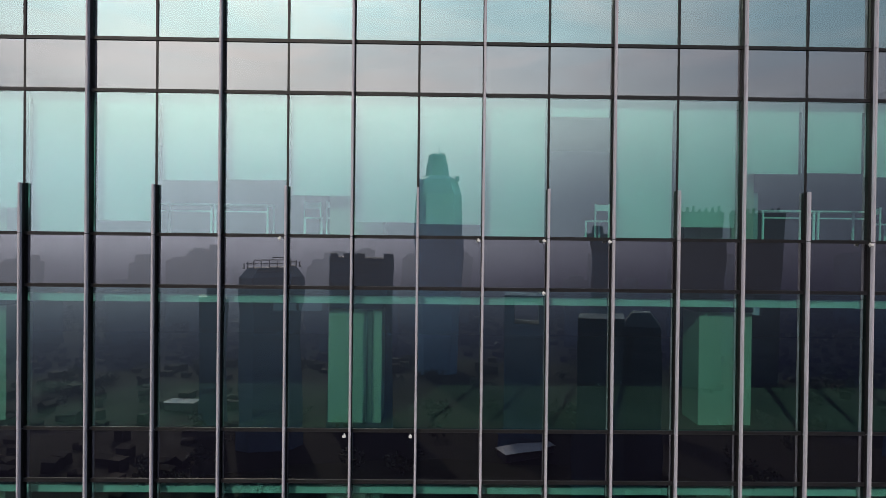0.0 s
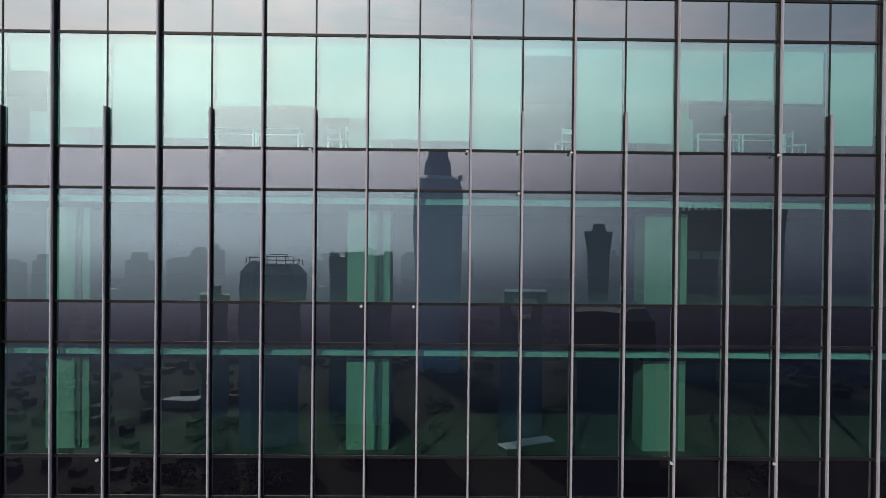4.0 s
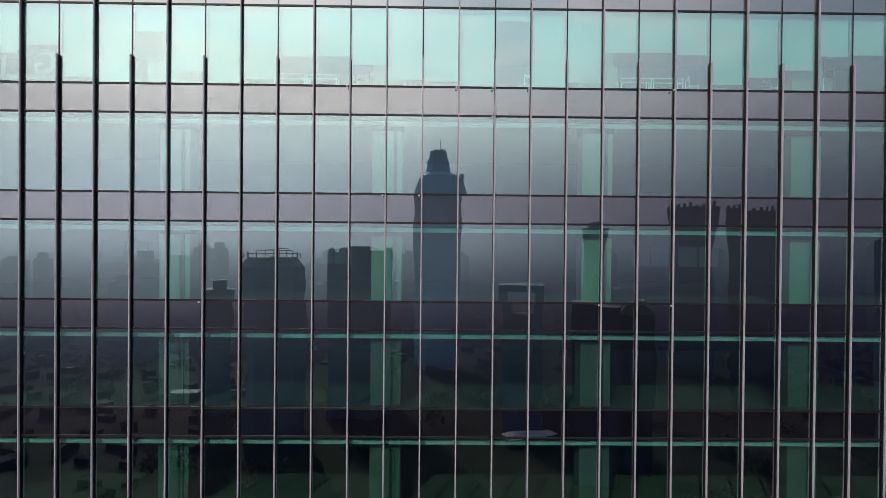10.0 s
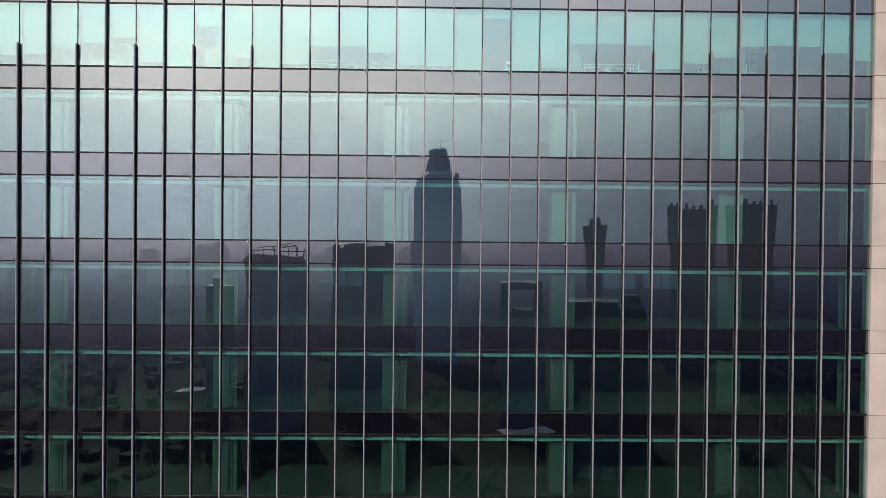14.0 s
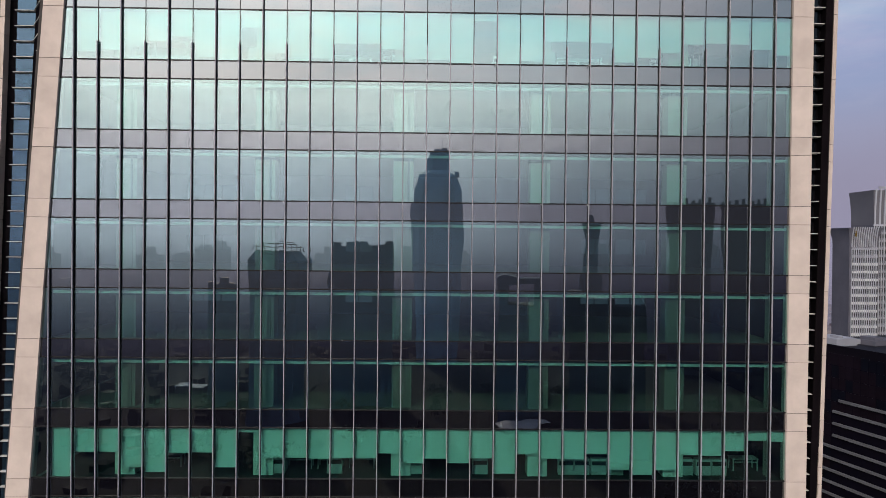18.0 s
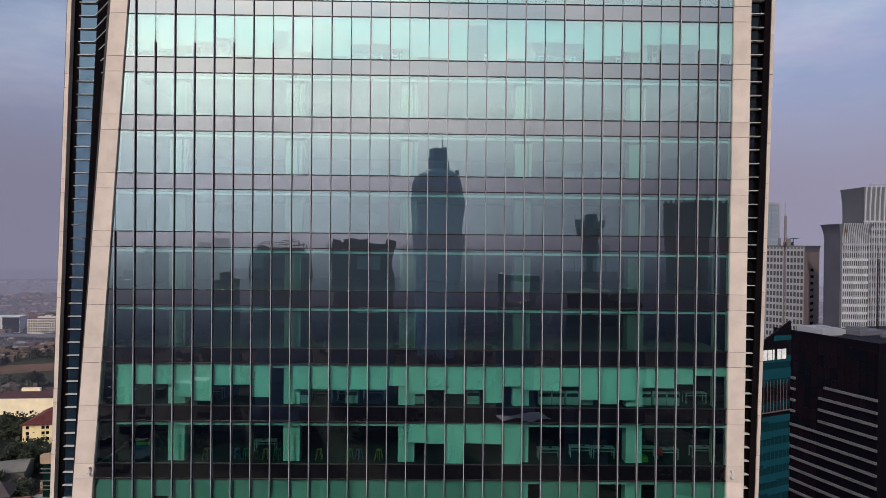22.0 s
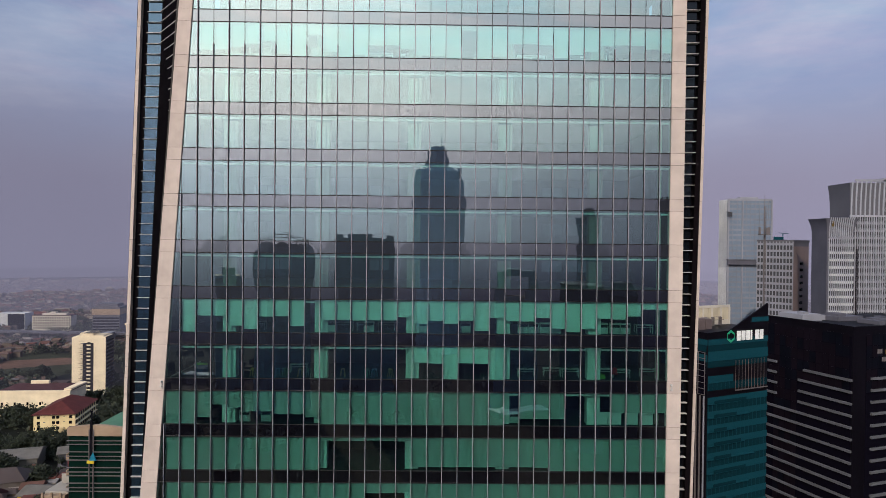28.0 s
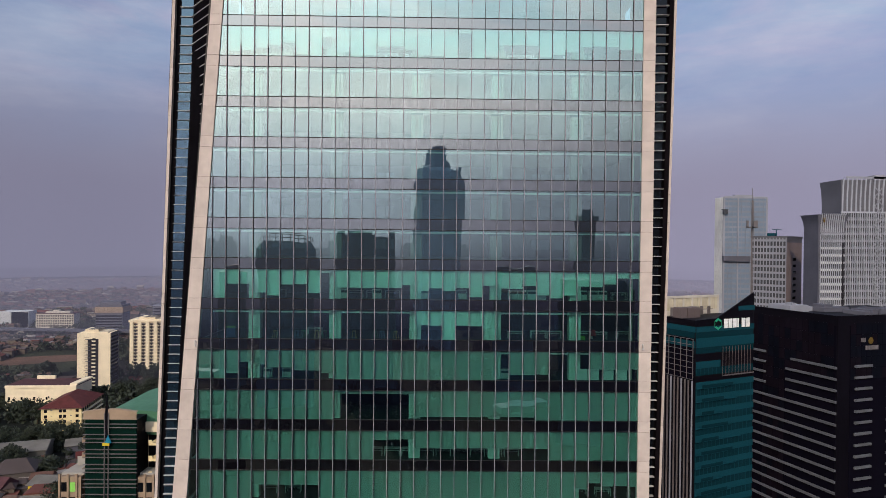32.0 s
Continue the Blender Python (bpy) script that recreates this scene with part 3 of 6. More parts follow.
def haze_mat(name, bottom, top, amount, south_only):
    """Glowing see-through shell standing in for haze, dense at the ground, thinning upwards."""
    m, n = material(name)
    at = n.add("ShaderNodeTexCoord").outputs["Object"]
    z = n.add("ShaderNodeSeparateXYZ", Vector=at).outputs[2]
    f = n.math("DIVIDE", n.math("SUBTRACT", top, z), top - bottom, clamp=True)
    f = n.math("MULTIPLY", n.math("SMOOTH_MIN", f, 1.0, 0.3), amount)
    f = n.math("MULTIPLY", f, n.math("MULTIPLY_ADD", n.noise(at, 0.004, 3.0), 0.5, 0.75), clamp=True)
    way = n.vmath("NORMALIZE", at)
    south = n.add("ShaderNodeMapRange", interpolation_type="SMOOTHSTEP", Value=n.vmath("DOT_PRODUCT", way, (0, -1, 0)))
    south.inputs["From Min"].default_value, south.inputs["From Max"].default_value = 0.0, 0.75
    if south_only:
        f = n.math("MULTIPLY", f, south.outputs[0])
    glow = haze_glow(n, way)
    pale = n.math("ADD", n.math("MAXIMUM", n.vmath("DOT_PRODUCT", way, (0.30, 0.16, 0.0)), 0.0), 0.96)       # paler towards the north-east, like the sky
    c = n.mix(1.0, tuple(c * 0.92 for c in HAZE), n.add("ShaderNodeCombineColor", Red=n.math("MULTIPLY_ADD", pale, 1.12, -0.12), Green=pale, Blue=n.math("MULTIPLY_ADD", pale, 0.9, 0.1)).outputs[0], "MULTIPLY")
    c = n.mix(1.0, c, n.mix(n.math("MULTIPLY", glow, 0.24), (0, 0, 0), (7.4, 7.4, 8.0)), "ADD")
    low = n.add("ShaderNodeMapRange", interpolation_type="SMOOTHSTEP", Value=z)     # to the south the glow is painted darker towards the ground
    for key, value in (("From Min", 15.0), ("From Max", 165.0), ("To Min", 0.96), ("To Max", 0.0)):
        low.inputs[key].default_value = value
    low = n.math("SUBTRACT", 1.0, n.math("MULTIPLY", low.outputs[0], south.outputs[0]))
    low = n.math("MULTIPLY", low, southeast_dimming(n, way))
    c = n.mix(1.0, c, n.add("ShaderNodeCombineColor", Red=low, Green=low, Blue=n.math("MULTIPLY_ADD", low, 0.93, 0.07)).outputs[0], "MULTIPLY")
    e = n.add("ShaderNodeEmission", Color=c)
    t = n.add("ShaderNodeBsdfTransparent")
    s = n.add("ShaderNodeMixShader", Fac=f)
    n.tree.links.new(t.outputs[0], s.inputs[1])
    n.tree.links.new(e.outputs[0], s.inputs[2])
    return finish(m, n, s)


def ring(radius, bottom, top, amount, south_only=False):
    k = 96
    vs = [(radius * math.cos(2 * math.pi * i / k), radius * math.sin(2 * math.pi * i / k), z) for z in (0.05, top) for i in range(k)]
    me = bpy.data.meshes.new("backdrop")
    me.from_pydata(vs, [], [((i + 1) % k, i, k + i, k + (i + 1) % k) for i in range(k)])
    me.materials.append(haze_mat("distant_haze", bottom, top, amount, south_only))
    ob = thing("backdrop", "glowing mauve shell that stands in for haze over the city", "haze", kind="structure", mesh=me)
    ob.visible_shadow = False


# glowing shells replace real haze; some glow only over the mirrored southern city
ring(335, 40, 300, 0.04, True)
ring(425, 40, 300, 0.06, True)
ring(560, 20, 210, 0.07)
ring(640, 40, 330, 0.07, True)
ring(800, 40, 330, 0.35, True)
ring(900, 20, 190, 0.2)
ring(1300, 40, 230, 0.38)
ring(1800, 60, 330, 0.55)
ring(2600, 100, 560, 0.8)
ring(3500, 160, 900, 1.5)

ROOFS = islands("house_roof_tiles", [(0.12, 0.034, 0.026), (0.095, 0.045, 0.035), (0.05, 0.042, 0.044), (0.12, 0.075, 0.06), (0.085, 0.08, 0.082), (0.04, 0.027, 0.026), (0.24, 0.22, 0.21)])
WALLS = islands("house_wall_paint", [(0.11, 0.088, 0.075), (0.08, 0.07, 0.068), (0.21, 0.18, 0.155), (0.06, 0.053, 0.053), (0.095, 0.073, 0.058)])


# rear houses get darkened copies of the house tones, painting the city's dimness
DULL = islands("dimmed_house_roof", [(0.010, 0.009, 0.009), (0.014, 0.013, 0.013), (0.008, 0.008, 0.010), (0.018, 0.016, 0.016), (0.012, 0.010, 0.009), (0.022, 0.021, 0.021)])
DULLWALL = islands("dimmed_house_wall", [(0.014, 0.013, 0.013), (0.022, 0.020, 0.020), (0.010, 0.010, 0.012)])


def house_field(name, count, area, seed, low, high, hole=(), mats=None):
    r = random.Random(seed)
    vs, fs, ms = [], [], []
    made = 0
    while made < count:
        x, y = area(r)
        if any(a < x < b and c < y < d for a, b, c, d in hole):
            continue
        made += 1
        w, d, h, turn = r.uniform(6, 13), r.uniform(5, 10), r.uniform(low, high), r.choice((0.2, 0.2, 0.35, 1.77, 1.9)) + r.gauss(0, 0.06)
        if r.random() < 0.03:
            w, d, h = w * 2.2, d * 1.8, h * 1.8
        c, s = math.cos(turn), math.sin(turn)

        def put(px, py, pz):
            vs.append((x + c * px - s * py, y + s * px + c * py, pz))
        k = len(vs)
        for pz in (0.0, h):
            for px, py in ((-w / 2, -d / 2), (w / 2, -d / 2), (w / 2, d / 2), (-w / 2, d / 2)):
                put(px, py, pz)
        fs += [(k + i, k + (i + 1) % 4, k + 4 + (i + 1) % 4, k + 4 + i) for i in range(4)] + [(k + 4, k + 5, k + 6, k + 7)]
        ms += [0] * 5
        if r.random() < 0.7:
            k = len(vs)
            o, rise = 0.7, d * r.uniform(0.2, 0.33)
            for px, py in ((-w / 2 - o, -d / 2 - o), (w / 2 + o, -d / 2 - o), (w / 2 + o, d / 2 + o), (-w / 2 - o, d / 2 + o)):
                put(px, py, h + 0.02)
            hip = 0 if r.random() < 0.4 else d * 0.35
            put(-w / 2 - o + hip, 0, h + rise), put(w / 2 + o - hip, 0, h + rise)
            fs += [(k, k + 1, k + 5, k + 4), (k + 2, k + 3, k + 4, k + 5), (k + 1, k + 2, k + 5), (k + 3, k, k + 4), (k + 3, k + 2, k + 1, k)]
            ms += [1] * 5
        else:
            k = len(vs)
            for pz in (h + 0.02, h + 0.7):
                for px, py in ((-w / 2 - .1, -d / 2 - .1), (w / 2 + .1, -d / 2 - .1), (w / 2 + .1, d / 2 + .1), (-w / 2 - .1, d / 2 + .1)):
                    put(px, py, pz)
            fs += [(k + i, k + (i + 1) % 4, k + 4 + (i + 1) % 4, k + 4 + i) for i in range(4)] + [(k + 4, k + 5, k + 6, k + 7)]
            ms += [1] * 5
    me = bpy.data.meshes.new(name)
    me.from_pydata(vs, [], fs)
    for m in mats or (WALLS, ROOFS):
        me.materials.append(m)
    me.polygons.foreach_set("material_index", ms)
    return thing(name, "dense low houses with brown and grey roofs", "houses", kind="stuff", mesh=me)


def wedge(r, near, far, a0, a1, eye=(-2, -63)):
    dist, ang = math.sqrt(r.uniform(near ** 2, far ** 2)), radians(r.uniform(a0, a1))
    return eye[0] + dist * math.sin(ang), eye[1] + dist * math.cos(ang)


KEEP = [(-420, -200, 330, 520), (-620, -420, 820, 950), (-130, -60, 60, 180), (-470, -280, 540, 700)]
house_field("far_houses", 9000, lambda r: wedge(r, 640, 2400, -42, -12), 3, 3.0, 7, KEEP)
house_field("near_houses", 260, lambda r: wedge(r, 330, 620, -42, -24), 4, 4, 8, KEEP + [(-330, -180, 300, 420)])
house_field("far_houses", 1500, lambda r: wedge(r, 560, 2400, 16, 36), 5, 4, 9, [(60, 330, 80, 520)])
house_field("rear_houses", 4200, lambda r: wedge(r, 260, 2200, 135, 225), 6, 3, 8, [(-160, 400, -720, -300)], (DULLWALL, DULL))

# ---- buildings round the tower ----
CREAM = surface("cream_render", (0.70, 0.56, 0.32), 0.85, 0.0, 0.12, 0.18, fine=1.5)
WHITE = surface("white_render", (0.70, 0.59, 0.43), 0.85, 0.0, 0.12, 0.18, fine=1.5)
BEIGE = surface("beige_stone_render", (0.27, 0.195, 0.14), 0.85, 0.0, 0.15, 0.2, fine=1.5)
REDROOF = surface("red_brown_roof_tiles", (0.085, 0.021, 0.021), 0.85, 0.0, 0.25, 0.3, fine=3.0)
BROWNROOF = surface("dark_brown_roof", (0.07, 0.03, 0.035), 0.85, 0.0, 0.2, 0.3)
GREENROOF = surface("green_barrel_roof", (0.055, 0.15, 0.09), 0.6, 0.0, 0.1, 0.2, fine=0.8)
GREYROOF = surface("grey_sheet_roof", (0.125, 0.115, 0.106), 0.7, 0.0, 0.15, 0.3)
DARKGLASS = dark_panel("dark_window_glass", (0.003, 0.0035, 0.005), (0.7, 0.75, 0.8), 0.025)
SMOKEGLASS = dark_panel("smoked_glass", (0.0030, 0.0026, 0.0055), (0.7, 0.72, 0.85), 0.008)
GREENGLASS = dark_panel("dark_green_glass", (0.002, 0.010, 0.008), (0.6, 0.7, 0.7), 0.025)
TEALGLASS = dark_panel("teal_spandrel_glass", (0.005, 0.033, 0.046), (0.6, 0.8, 0.85), 0.03)
# grey lifted to paint haze over far windows; also a painted flank shade
GREYGLASS = surface("haze_shade_grey", (0.045, 0.047, 0.058), 0.35, 0.0, 0.1, 0.3)
CROWNGREY = surface("crown_panel", (0.10, 0.10, 0.12), 0.6, 0.0, 0.06, 0.15)
SCREENPALE = surface("pale_screen_paint", (0.46, 0.42, 0.37), 0.8, 0.0, 0.2, 0.15)
RIBGREY = surface("pale_rib_metal", (0.32, 0.33, 0.38), 0.6, 0.0, 0.06, 0.15, fine=0.8)
FLANK = surface("brown_flank_panel", (0.19, 0.145, 0.14), 0.6, 0.0, 0.05, 0.25, fine=0.8)
GRIDDARK = surface("dark_bronze_mullion", (0.012, 0.010, 0.015), 0.5, 0.0, 0.1, 0.2)
BLACKWALL = surface("black_cladding", (0.0038, 0.0030, 0.0058), 0.5, 0.0, 0.1, 0.3, fine=1.0, spec=0.08)
STRIPE = surface("grey_sunshade_panel", (0.095, 0.098, 0.112), 0.6, 0.0, 0.2, 0.2, fine=1.0)
DARKTEAL = dark_panel("dark_teal_glass", (0.003, 0.017, 0.024), (0.6, 0.8, 0.85), 0.03)
STONEGREY = surface("light_grey_panel", (0.42, 0.43, 0.46), 0.7, 0.0, 0.1, 0.15)
METALGREY = surface("grey_facade_metal", (0.13, 0.115, 0.12), 0.55, 0.1, 0.1, 0.25, fine=1.0)
PALEGREY = surface("pale_grey_facade", (0.22, 0.225, 0.265), 0.7, 0.0, 0.06, 0.15, fine=0.8)
MIDGREY = surface("mid_grey_facade", (0.085, 0.085, 0.11), 0.7, 0.0, 0.06, 0.2, fine=0.8)
BROWNWALL = surface("brown_grey_facade", (0.11, 0.085, 0.088), 0.7, 0.0, 0.06, 0.25, fine=0.8)
# haze over the far tower is put into this pale blue
HAZEGLASS = dark_panel("haze_toned_glass", (0.12, 0.15, 0.20), (0.8, 0.85, 0.9), 0.10)
ROOFTOP = surface("roof_screed", (0.30, 0.28, 0.26), 0.9, 0.0, 0.1, 0.3)
YELLOW = surface("yellow_paint", (0.55, 0.40, 0.03), 0.6)
BLUE = surface("blue_paint", (0.01, 0.16, 0.26), 0.5)
SIGNWHITE = surface("white_sign_letters", (0.80, 0.80, 0.80), 0.5)
SIGNGREEN = surface("green_sign_mark", (0.02, 0.30, 0.17), 0.5)
SIGNGOLD = surface("gold_sign_mark", (0.10, 0.065, 0.015), 0.5)
LIME = surface("lime_window_film", (0.22, 0.55, 0.10), 0.5)


def building(name, label, x, y, turn, category="building", group=""):
    return thing(name, label, category, group, m=pose(x, y, 0, 0, 0, turn))


def boxpart(name, b, mat, parent, label="", m=None):
    return part(name, boxes_mesh(name, b if isinstance(b, list) else [b], mat), parent, label, m)


# sign building: dark teal glass with a raked roof screen
b = building("glass_office_block", "dark teal glass office block with raked roof and sign", 70, 110, 25, "office building")
W, D, H = 23.5, 34.0, 111.0
boxpart("body", (0, W, 0, D, 0, H), BLACKWALL, b)
BAND = [(H - 3.3, 1.5, 1.0), (H - 7.6, 2.6, 1.0), (H - 13.4, 1.9, 0.42)] + [(H - 18.9 - i * 3.7, 1.7, 1.0) for i in range(23)]
slat_mesh = boxes_mesh("window_mullion", [(0, 0.1, -0.1, -0.06, 0, 1.95)], TEALGLASS)
for i, (z, tall, share) in enumerate(BAND):
    boxpart("teal_band", (0.4, W * share + (0.05 if share == 1 else 0), -0.12, 0, z, z + tall), TEALGLASS, b)
    if i < 2:
        boxpart("teal_band", (-0.12, 0.0, -0.12, D, z, z + tall * (0.7 if i else 1.0)), TEALGLASS, b)
        boxpart("window_band", (-0.06, 0.0, 0.2, D, z - 1.7, z - 0.05), DARKTEAL, b)
        boxpart("window_band", (0.3, W - 0.2, -0.06, 0, z - 1.7, z - 0.05), DARKTEAL, b)
        continue
    boxpart("window_band", (0.3, W - 0.2, -0.06, 0, z - 2.0, z - 0.05), DARKTEAL, b)
    for j in range(int(W * share / 1.55) if i < 12 else 0):
        part("window_mullion", slat_mesh, b, "", pose(0.6 + j * 1.55, 0, z - 2.0))
    if i > 2:
        boxpart("balcony_slab", (0.3, W * (0.45 + 0.4 * ((i * 7) % 5) / 5), -0.55, -0.12, z - 0.12, z + 0.02), TEALGLASS, b)
        boxpart("balcony_rail", (W * 0.1, W * (0.3 + 0.4 * ((i * 3) % 5) / 5), -0.6, -0.55, z + 0.02, z + 0.9), DARKTEAL, b)
# open trellis bay below the sign, lattice and fins on the flank
boxpart("screen_sill", (W * 0.44, W - 0.3, -0.5, -0.4, H - 16.1, H - 15.8), METALGREY, b)
for i in range(10):
    boxpart("screen_post", (W * 0.44 + i * 1.25, W * 0.44 + i * 1.25 + 0.08, -0.5, -0.4, H - 15.8, H - 7.8), BROWNWALL, b)
boxpart("corner_lattice", [(-0.35, -0.2, 0.4 + i * 2.2, 0.55 + i * 2.2, H - 16.5, H - 5.2) for i in range(14)] + [(-0.35, -0.2, 0.4, D, H - 16.5 + i * 1.6, H - 16.4 + i * 1.6) for i in range(8)], METALGREY, b, "steel lattice over the flank")
boxpart("flank_glass", (-0.1, 0.0, 0.3, D, H - 16.5, H - 5.2), SMOKEGLASS, b)
for i in range(26):
    boxpart("side_fin", (-0.5, 0.0, 0.6 + i * 1.28, 0.74 + i * 1.28, 0, H - 16.8), METALGREY if i % 3 else PALEGREY, b)
# raked parapet: rises from the corner towards the far end
me = bpy.data.meshes.new("raked_screen")
me.from_pydata([(0, -0.05, H), (W, -0.05, H), (W, -0.05, H + 7.3), (W * 0.36, -0.05, H + 0.3), (0, 0.3, H), (W, 0.3, H), (W, 0.3, H + 7.3), (W * 0.36, 0.3, H + 0.3)], [],
               [(0, 1, 2, 3), (7, 6, 5, 4), (1, 5, 6, 2), (2, 6, 7, 3), (3, 7, 4, 0)])
me.materials.append(BLACKWALL)
part("raked_screen", me, b, "dark raked roof screen")
for i in range(3):
    z = H + 2.2 + i * 3.9
    x0 = W * 0.36 + W * 0.64 * (z + 1.6 - H) / 7.3 + 0.6
    if x0 < W - 1:
        boxpart("teal_band", (x0, W + 0.05, -0.17, -0.05, z, z + 1.3), TEALGLASS, b)
boxpart("screen_coping", [(W - 0.2, W + 0.2, -0.2, 0.4, H + 6.9, H + 7.6)], PALEGREY, b)
SCREENCREAM = surface("cream_screen_sheet", (0.44, 0.39, 0.30), 0.8, 0.0, 0.3, 0.2)
boxpart("plant_screen", [(-3.0, W * 0.97, 11.9, 12.3, H + 5.0, H + 5.7), (-3.0, W * 0.97, 12.0, 12.3, H, H + 1.4)] + [(-3 + i * 3.6, -2.4 + i * 3.6, 11.85, 12.3, H, H + 5.0) for i in range(8)], SCREENPALE, b, "pale framed plant screen")
for i in range(7):
    boxpart("screen_sheet", [(-2.4 + i * 3.6, 0.6 + i * 3.6, 12.1, 12.2, H + 1.4, H + 5.0)] + [(-1.4 + j + i * 3.6, -1.33 + j + i * 3.6, 12.02, 12.1, H + 1.4, H + 5.0) for j in range(2)], SCREENCREAM, b)
for i in range(3):
    boxpart("water_tank", [(0.4 + i * 2.6, 2.7 + i * 2.6, 5.5, 8.5, H, H + 2.6), (0.5 + i * 2.6, 2.6 + i * 2.6, 5.6, 8.4, H + 2.6, H + 2.9)], BROWNWALL, b)
boxpart("roof_pipe", [(2, 18, 10.0, 10.15, H + 1.6, H + 1.75), (2, 18, 11.0, 11.1, H + 2.4, H + 2.5)] + [(2 + 3 * i, 2.15 + 3 * i, 10.0, 11.1, H, H + 2.5) for i in range(6)], METALGREY, b)
# mark and six bars for the sign letters
sx, sz = 9.6, H - 2.6
me = bpy.data.meshes.new("sign_mark")
hexa = [(0.9 * math.cos(radians(90 + 60 * i)) * 1.7, 0.9 * math.sin(radians(90 + 60 * i)) * 1.9) for i in range(6)]
inner = [(x * 0.62, z * 0.62) for x, z in hexa]
vs = [(x, y, z) for y in (-0.30, -0.15) for ringp in (hexa, inner) for x, z in ringp]
me.from_pydata(vs, [], [(i, (i + 1) % 6, 6 + (i + 1) % 6, 6 + i) for i in range(6) if i not in (1, 4)] + [(i, 12 + i, 12 + (i + 1) % 6, (i + 1) % 6) for i in range(6)]
               + [(0, 6, 9, 3)])
me.materials.append(SIGNGREEN)
part("sign_mark", me, b, "green hexagonal sign mark", pose(sx - 1.0, 0, sz + 1.3))
for i in range(6):
    boxpart("sign_letter", (sx + 1.4 + i * 1.8, sx + 1.4 + i * 1.8 + (1.4 if i != 3 else 0.5), -0.28, -0.12, sz, sz + 2.6), SIGNWHITE, b, "white block in place of a sign letter")

# lattice masts on its roof
def mast(x, y, z0, z1, dish=True, mat=None):
    m = thing("antenna_mast", "slim grey antenna mast with a dish platform on a roof", "mast", m=pose(x, y, z0))
    h = z1 - z0
    boxpart("pole", [(-0.35, -0.2, -0.35, -0.2, 0, h), (0.2, 0.35, -0.35, -0.2, 0, h), (-0.07, 0.07, 0.2, 0.35, 0, h), (-0.14, 0.14, -0.14, 0.14, 0, h)] + [(-0.35, 0.35, -0.35, -0.25, i * 1.6, i * 1.6 + 0.12) for i in range(int(h / 1.6))], mat or METALGREY, m)
    if dish:
        boxpart("platform", [(-1.3, 1.3, -1.3, 1.3, h * 0.75, h * 0.75 + 0.25), (-1.7, -1.2, -0.3, 0.3, h * 0.75 + 0.2, h * 0.75 + 2.4), (1.2, 1.7, -0.3, 0.3, h * 0.75 + 0.2, h * 0.75 + 2.4), (-0.6, 0.6, -2.3, -1.7, h * 0.75 + 0.2, h * 0.75 + 2.2)], mat or METALGREY, m)
    boxpart("spike", (-0.05, 0.05, -0.05, 0.05, h, h + 4), mat or METALGREY, m)


mast(100.5, 140, 111, 146.5)
mast(153.1, 175, 109, 133.5, False, GRIDDARK)

# striped dark block
b = building("dark_office_block", "black office block with pale grey horizontal sunshades", 129, 140, 18, "office building")
W, D, H = 62.0, 38.0, 108.0
boxpart("body", (0, W, 0, D, 0, H), BLACKWALL, b)
boxpart("parapet", [(-0.1, W, -0.15, 0.3, H, H + 1.3), (-0.15, 0.3, 0.3, D, H, H + 1.3)], BLACKWALL, b)
boxpart("glass_facade", [(5.5, W, -0.1, 0, 4, H - 2)], SMOKEGLASS, b)
boxpart("glass_facade", [(-0.1, 0, 0.5, D, 4, H - 2)], SMOKEGLASS, b)
for i in range(24):
    z = 92.0 - i * 3.72
    back = 19.5 if 1 <= i <= 3 else 37.5
    boxpart("sunshade", [(-0.75, -0.1, 0.0, back if i else 17.5, z, z + 0.75)], STRIPE, b)
    if i >= 1 and i <= 4:
        boxpart("sunshade", [(-0.75, -0.1, 28.5, 38.0, z + 4.6, z + 5.35)], STRIPE, b)
    boxpart("sunshade", [(7.5, 15.0, -0.75, -0.1, z + 0.2, z + 0.95)], STRIPE, b)
    if i > 1:
        boxpart("sunshade", [(22, 44, -0.75, -0.1, z + 0.2, z + 0.95)], STRIPE, b)
# plum and blue sheets paint mottled reflections into the facade
PLUM = surface("plum_reflection_glass", (0.0075, 0.005, 0.009), 0.35, 0.0, 0.08, 0.5, fine=0.6, spec=0.06, spread=0.6)
NIGHT = surface("blue_reflection_glass", (0.0035, 0.0042, 0.0085), 0.35, 0.0, 0.08, 0.5, fine=0.6, spec=0.06, spread=0.6)
sheet_mesh = {m.name: boxes_mesh("glass_sheet", [(-0.13, -0.1, 0.06, 2.34, 0.06, 3.66)], m) for m in (PLUM, NIGHT)}
front_sheet = {m.name: boxes_mesh("glass_sheet", [(0.06, 2.34, -0.13, -0.1, 0.06, 3.66)], m) for m in (PLUM, NIGHT)}
rg = random.Random(44)
for r in range(26):
    for c in range(15):
        if r < 5 or 8 <= c < 12:
            part("glass_sheet", sheet_mesh[rg.choice((PLUM, PLUM, NIGHT)).name], b, "", pose(0, 1.2 + c * 2.4, H - 5.0 - r * 3.72))
    for c in range(9):
        if r < 5:
            part("glass_sheet", front_sheet[rg.choice((PLUM, NIGHT, NIGHT)).name], b, "", pose(5.6 + c * 2.4, 0, H - 5.0 - r * 3.72))
boxpart("roof_house", [(5, 14, 23, 33, H, H + 2.2), (5.3, 13.7, 23.3, 32.7, H + 2.2, H + 2.4), (7, 9, 24, 27, H + 2.4, H + 3.2), (15, 19, 25, 31, H, H + 1.6)], PALEGREY, b, "white plant room on the roof")
boxpart("roof_tank", [(18, 30, 20, 27, H, H + 1.6), (19, 23, 21, 26, H + 1.6, H + 2.6)], MIDGREY, b, "grey roof plant under covers")
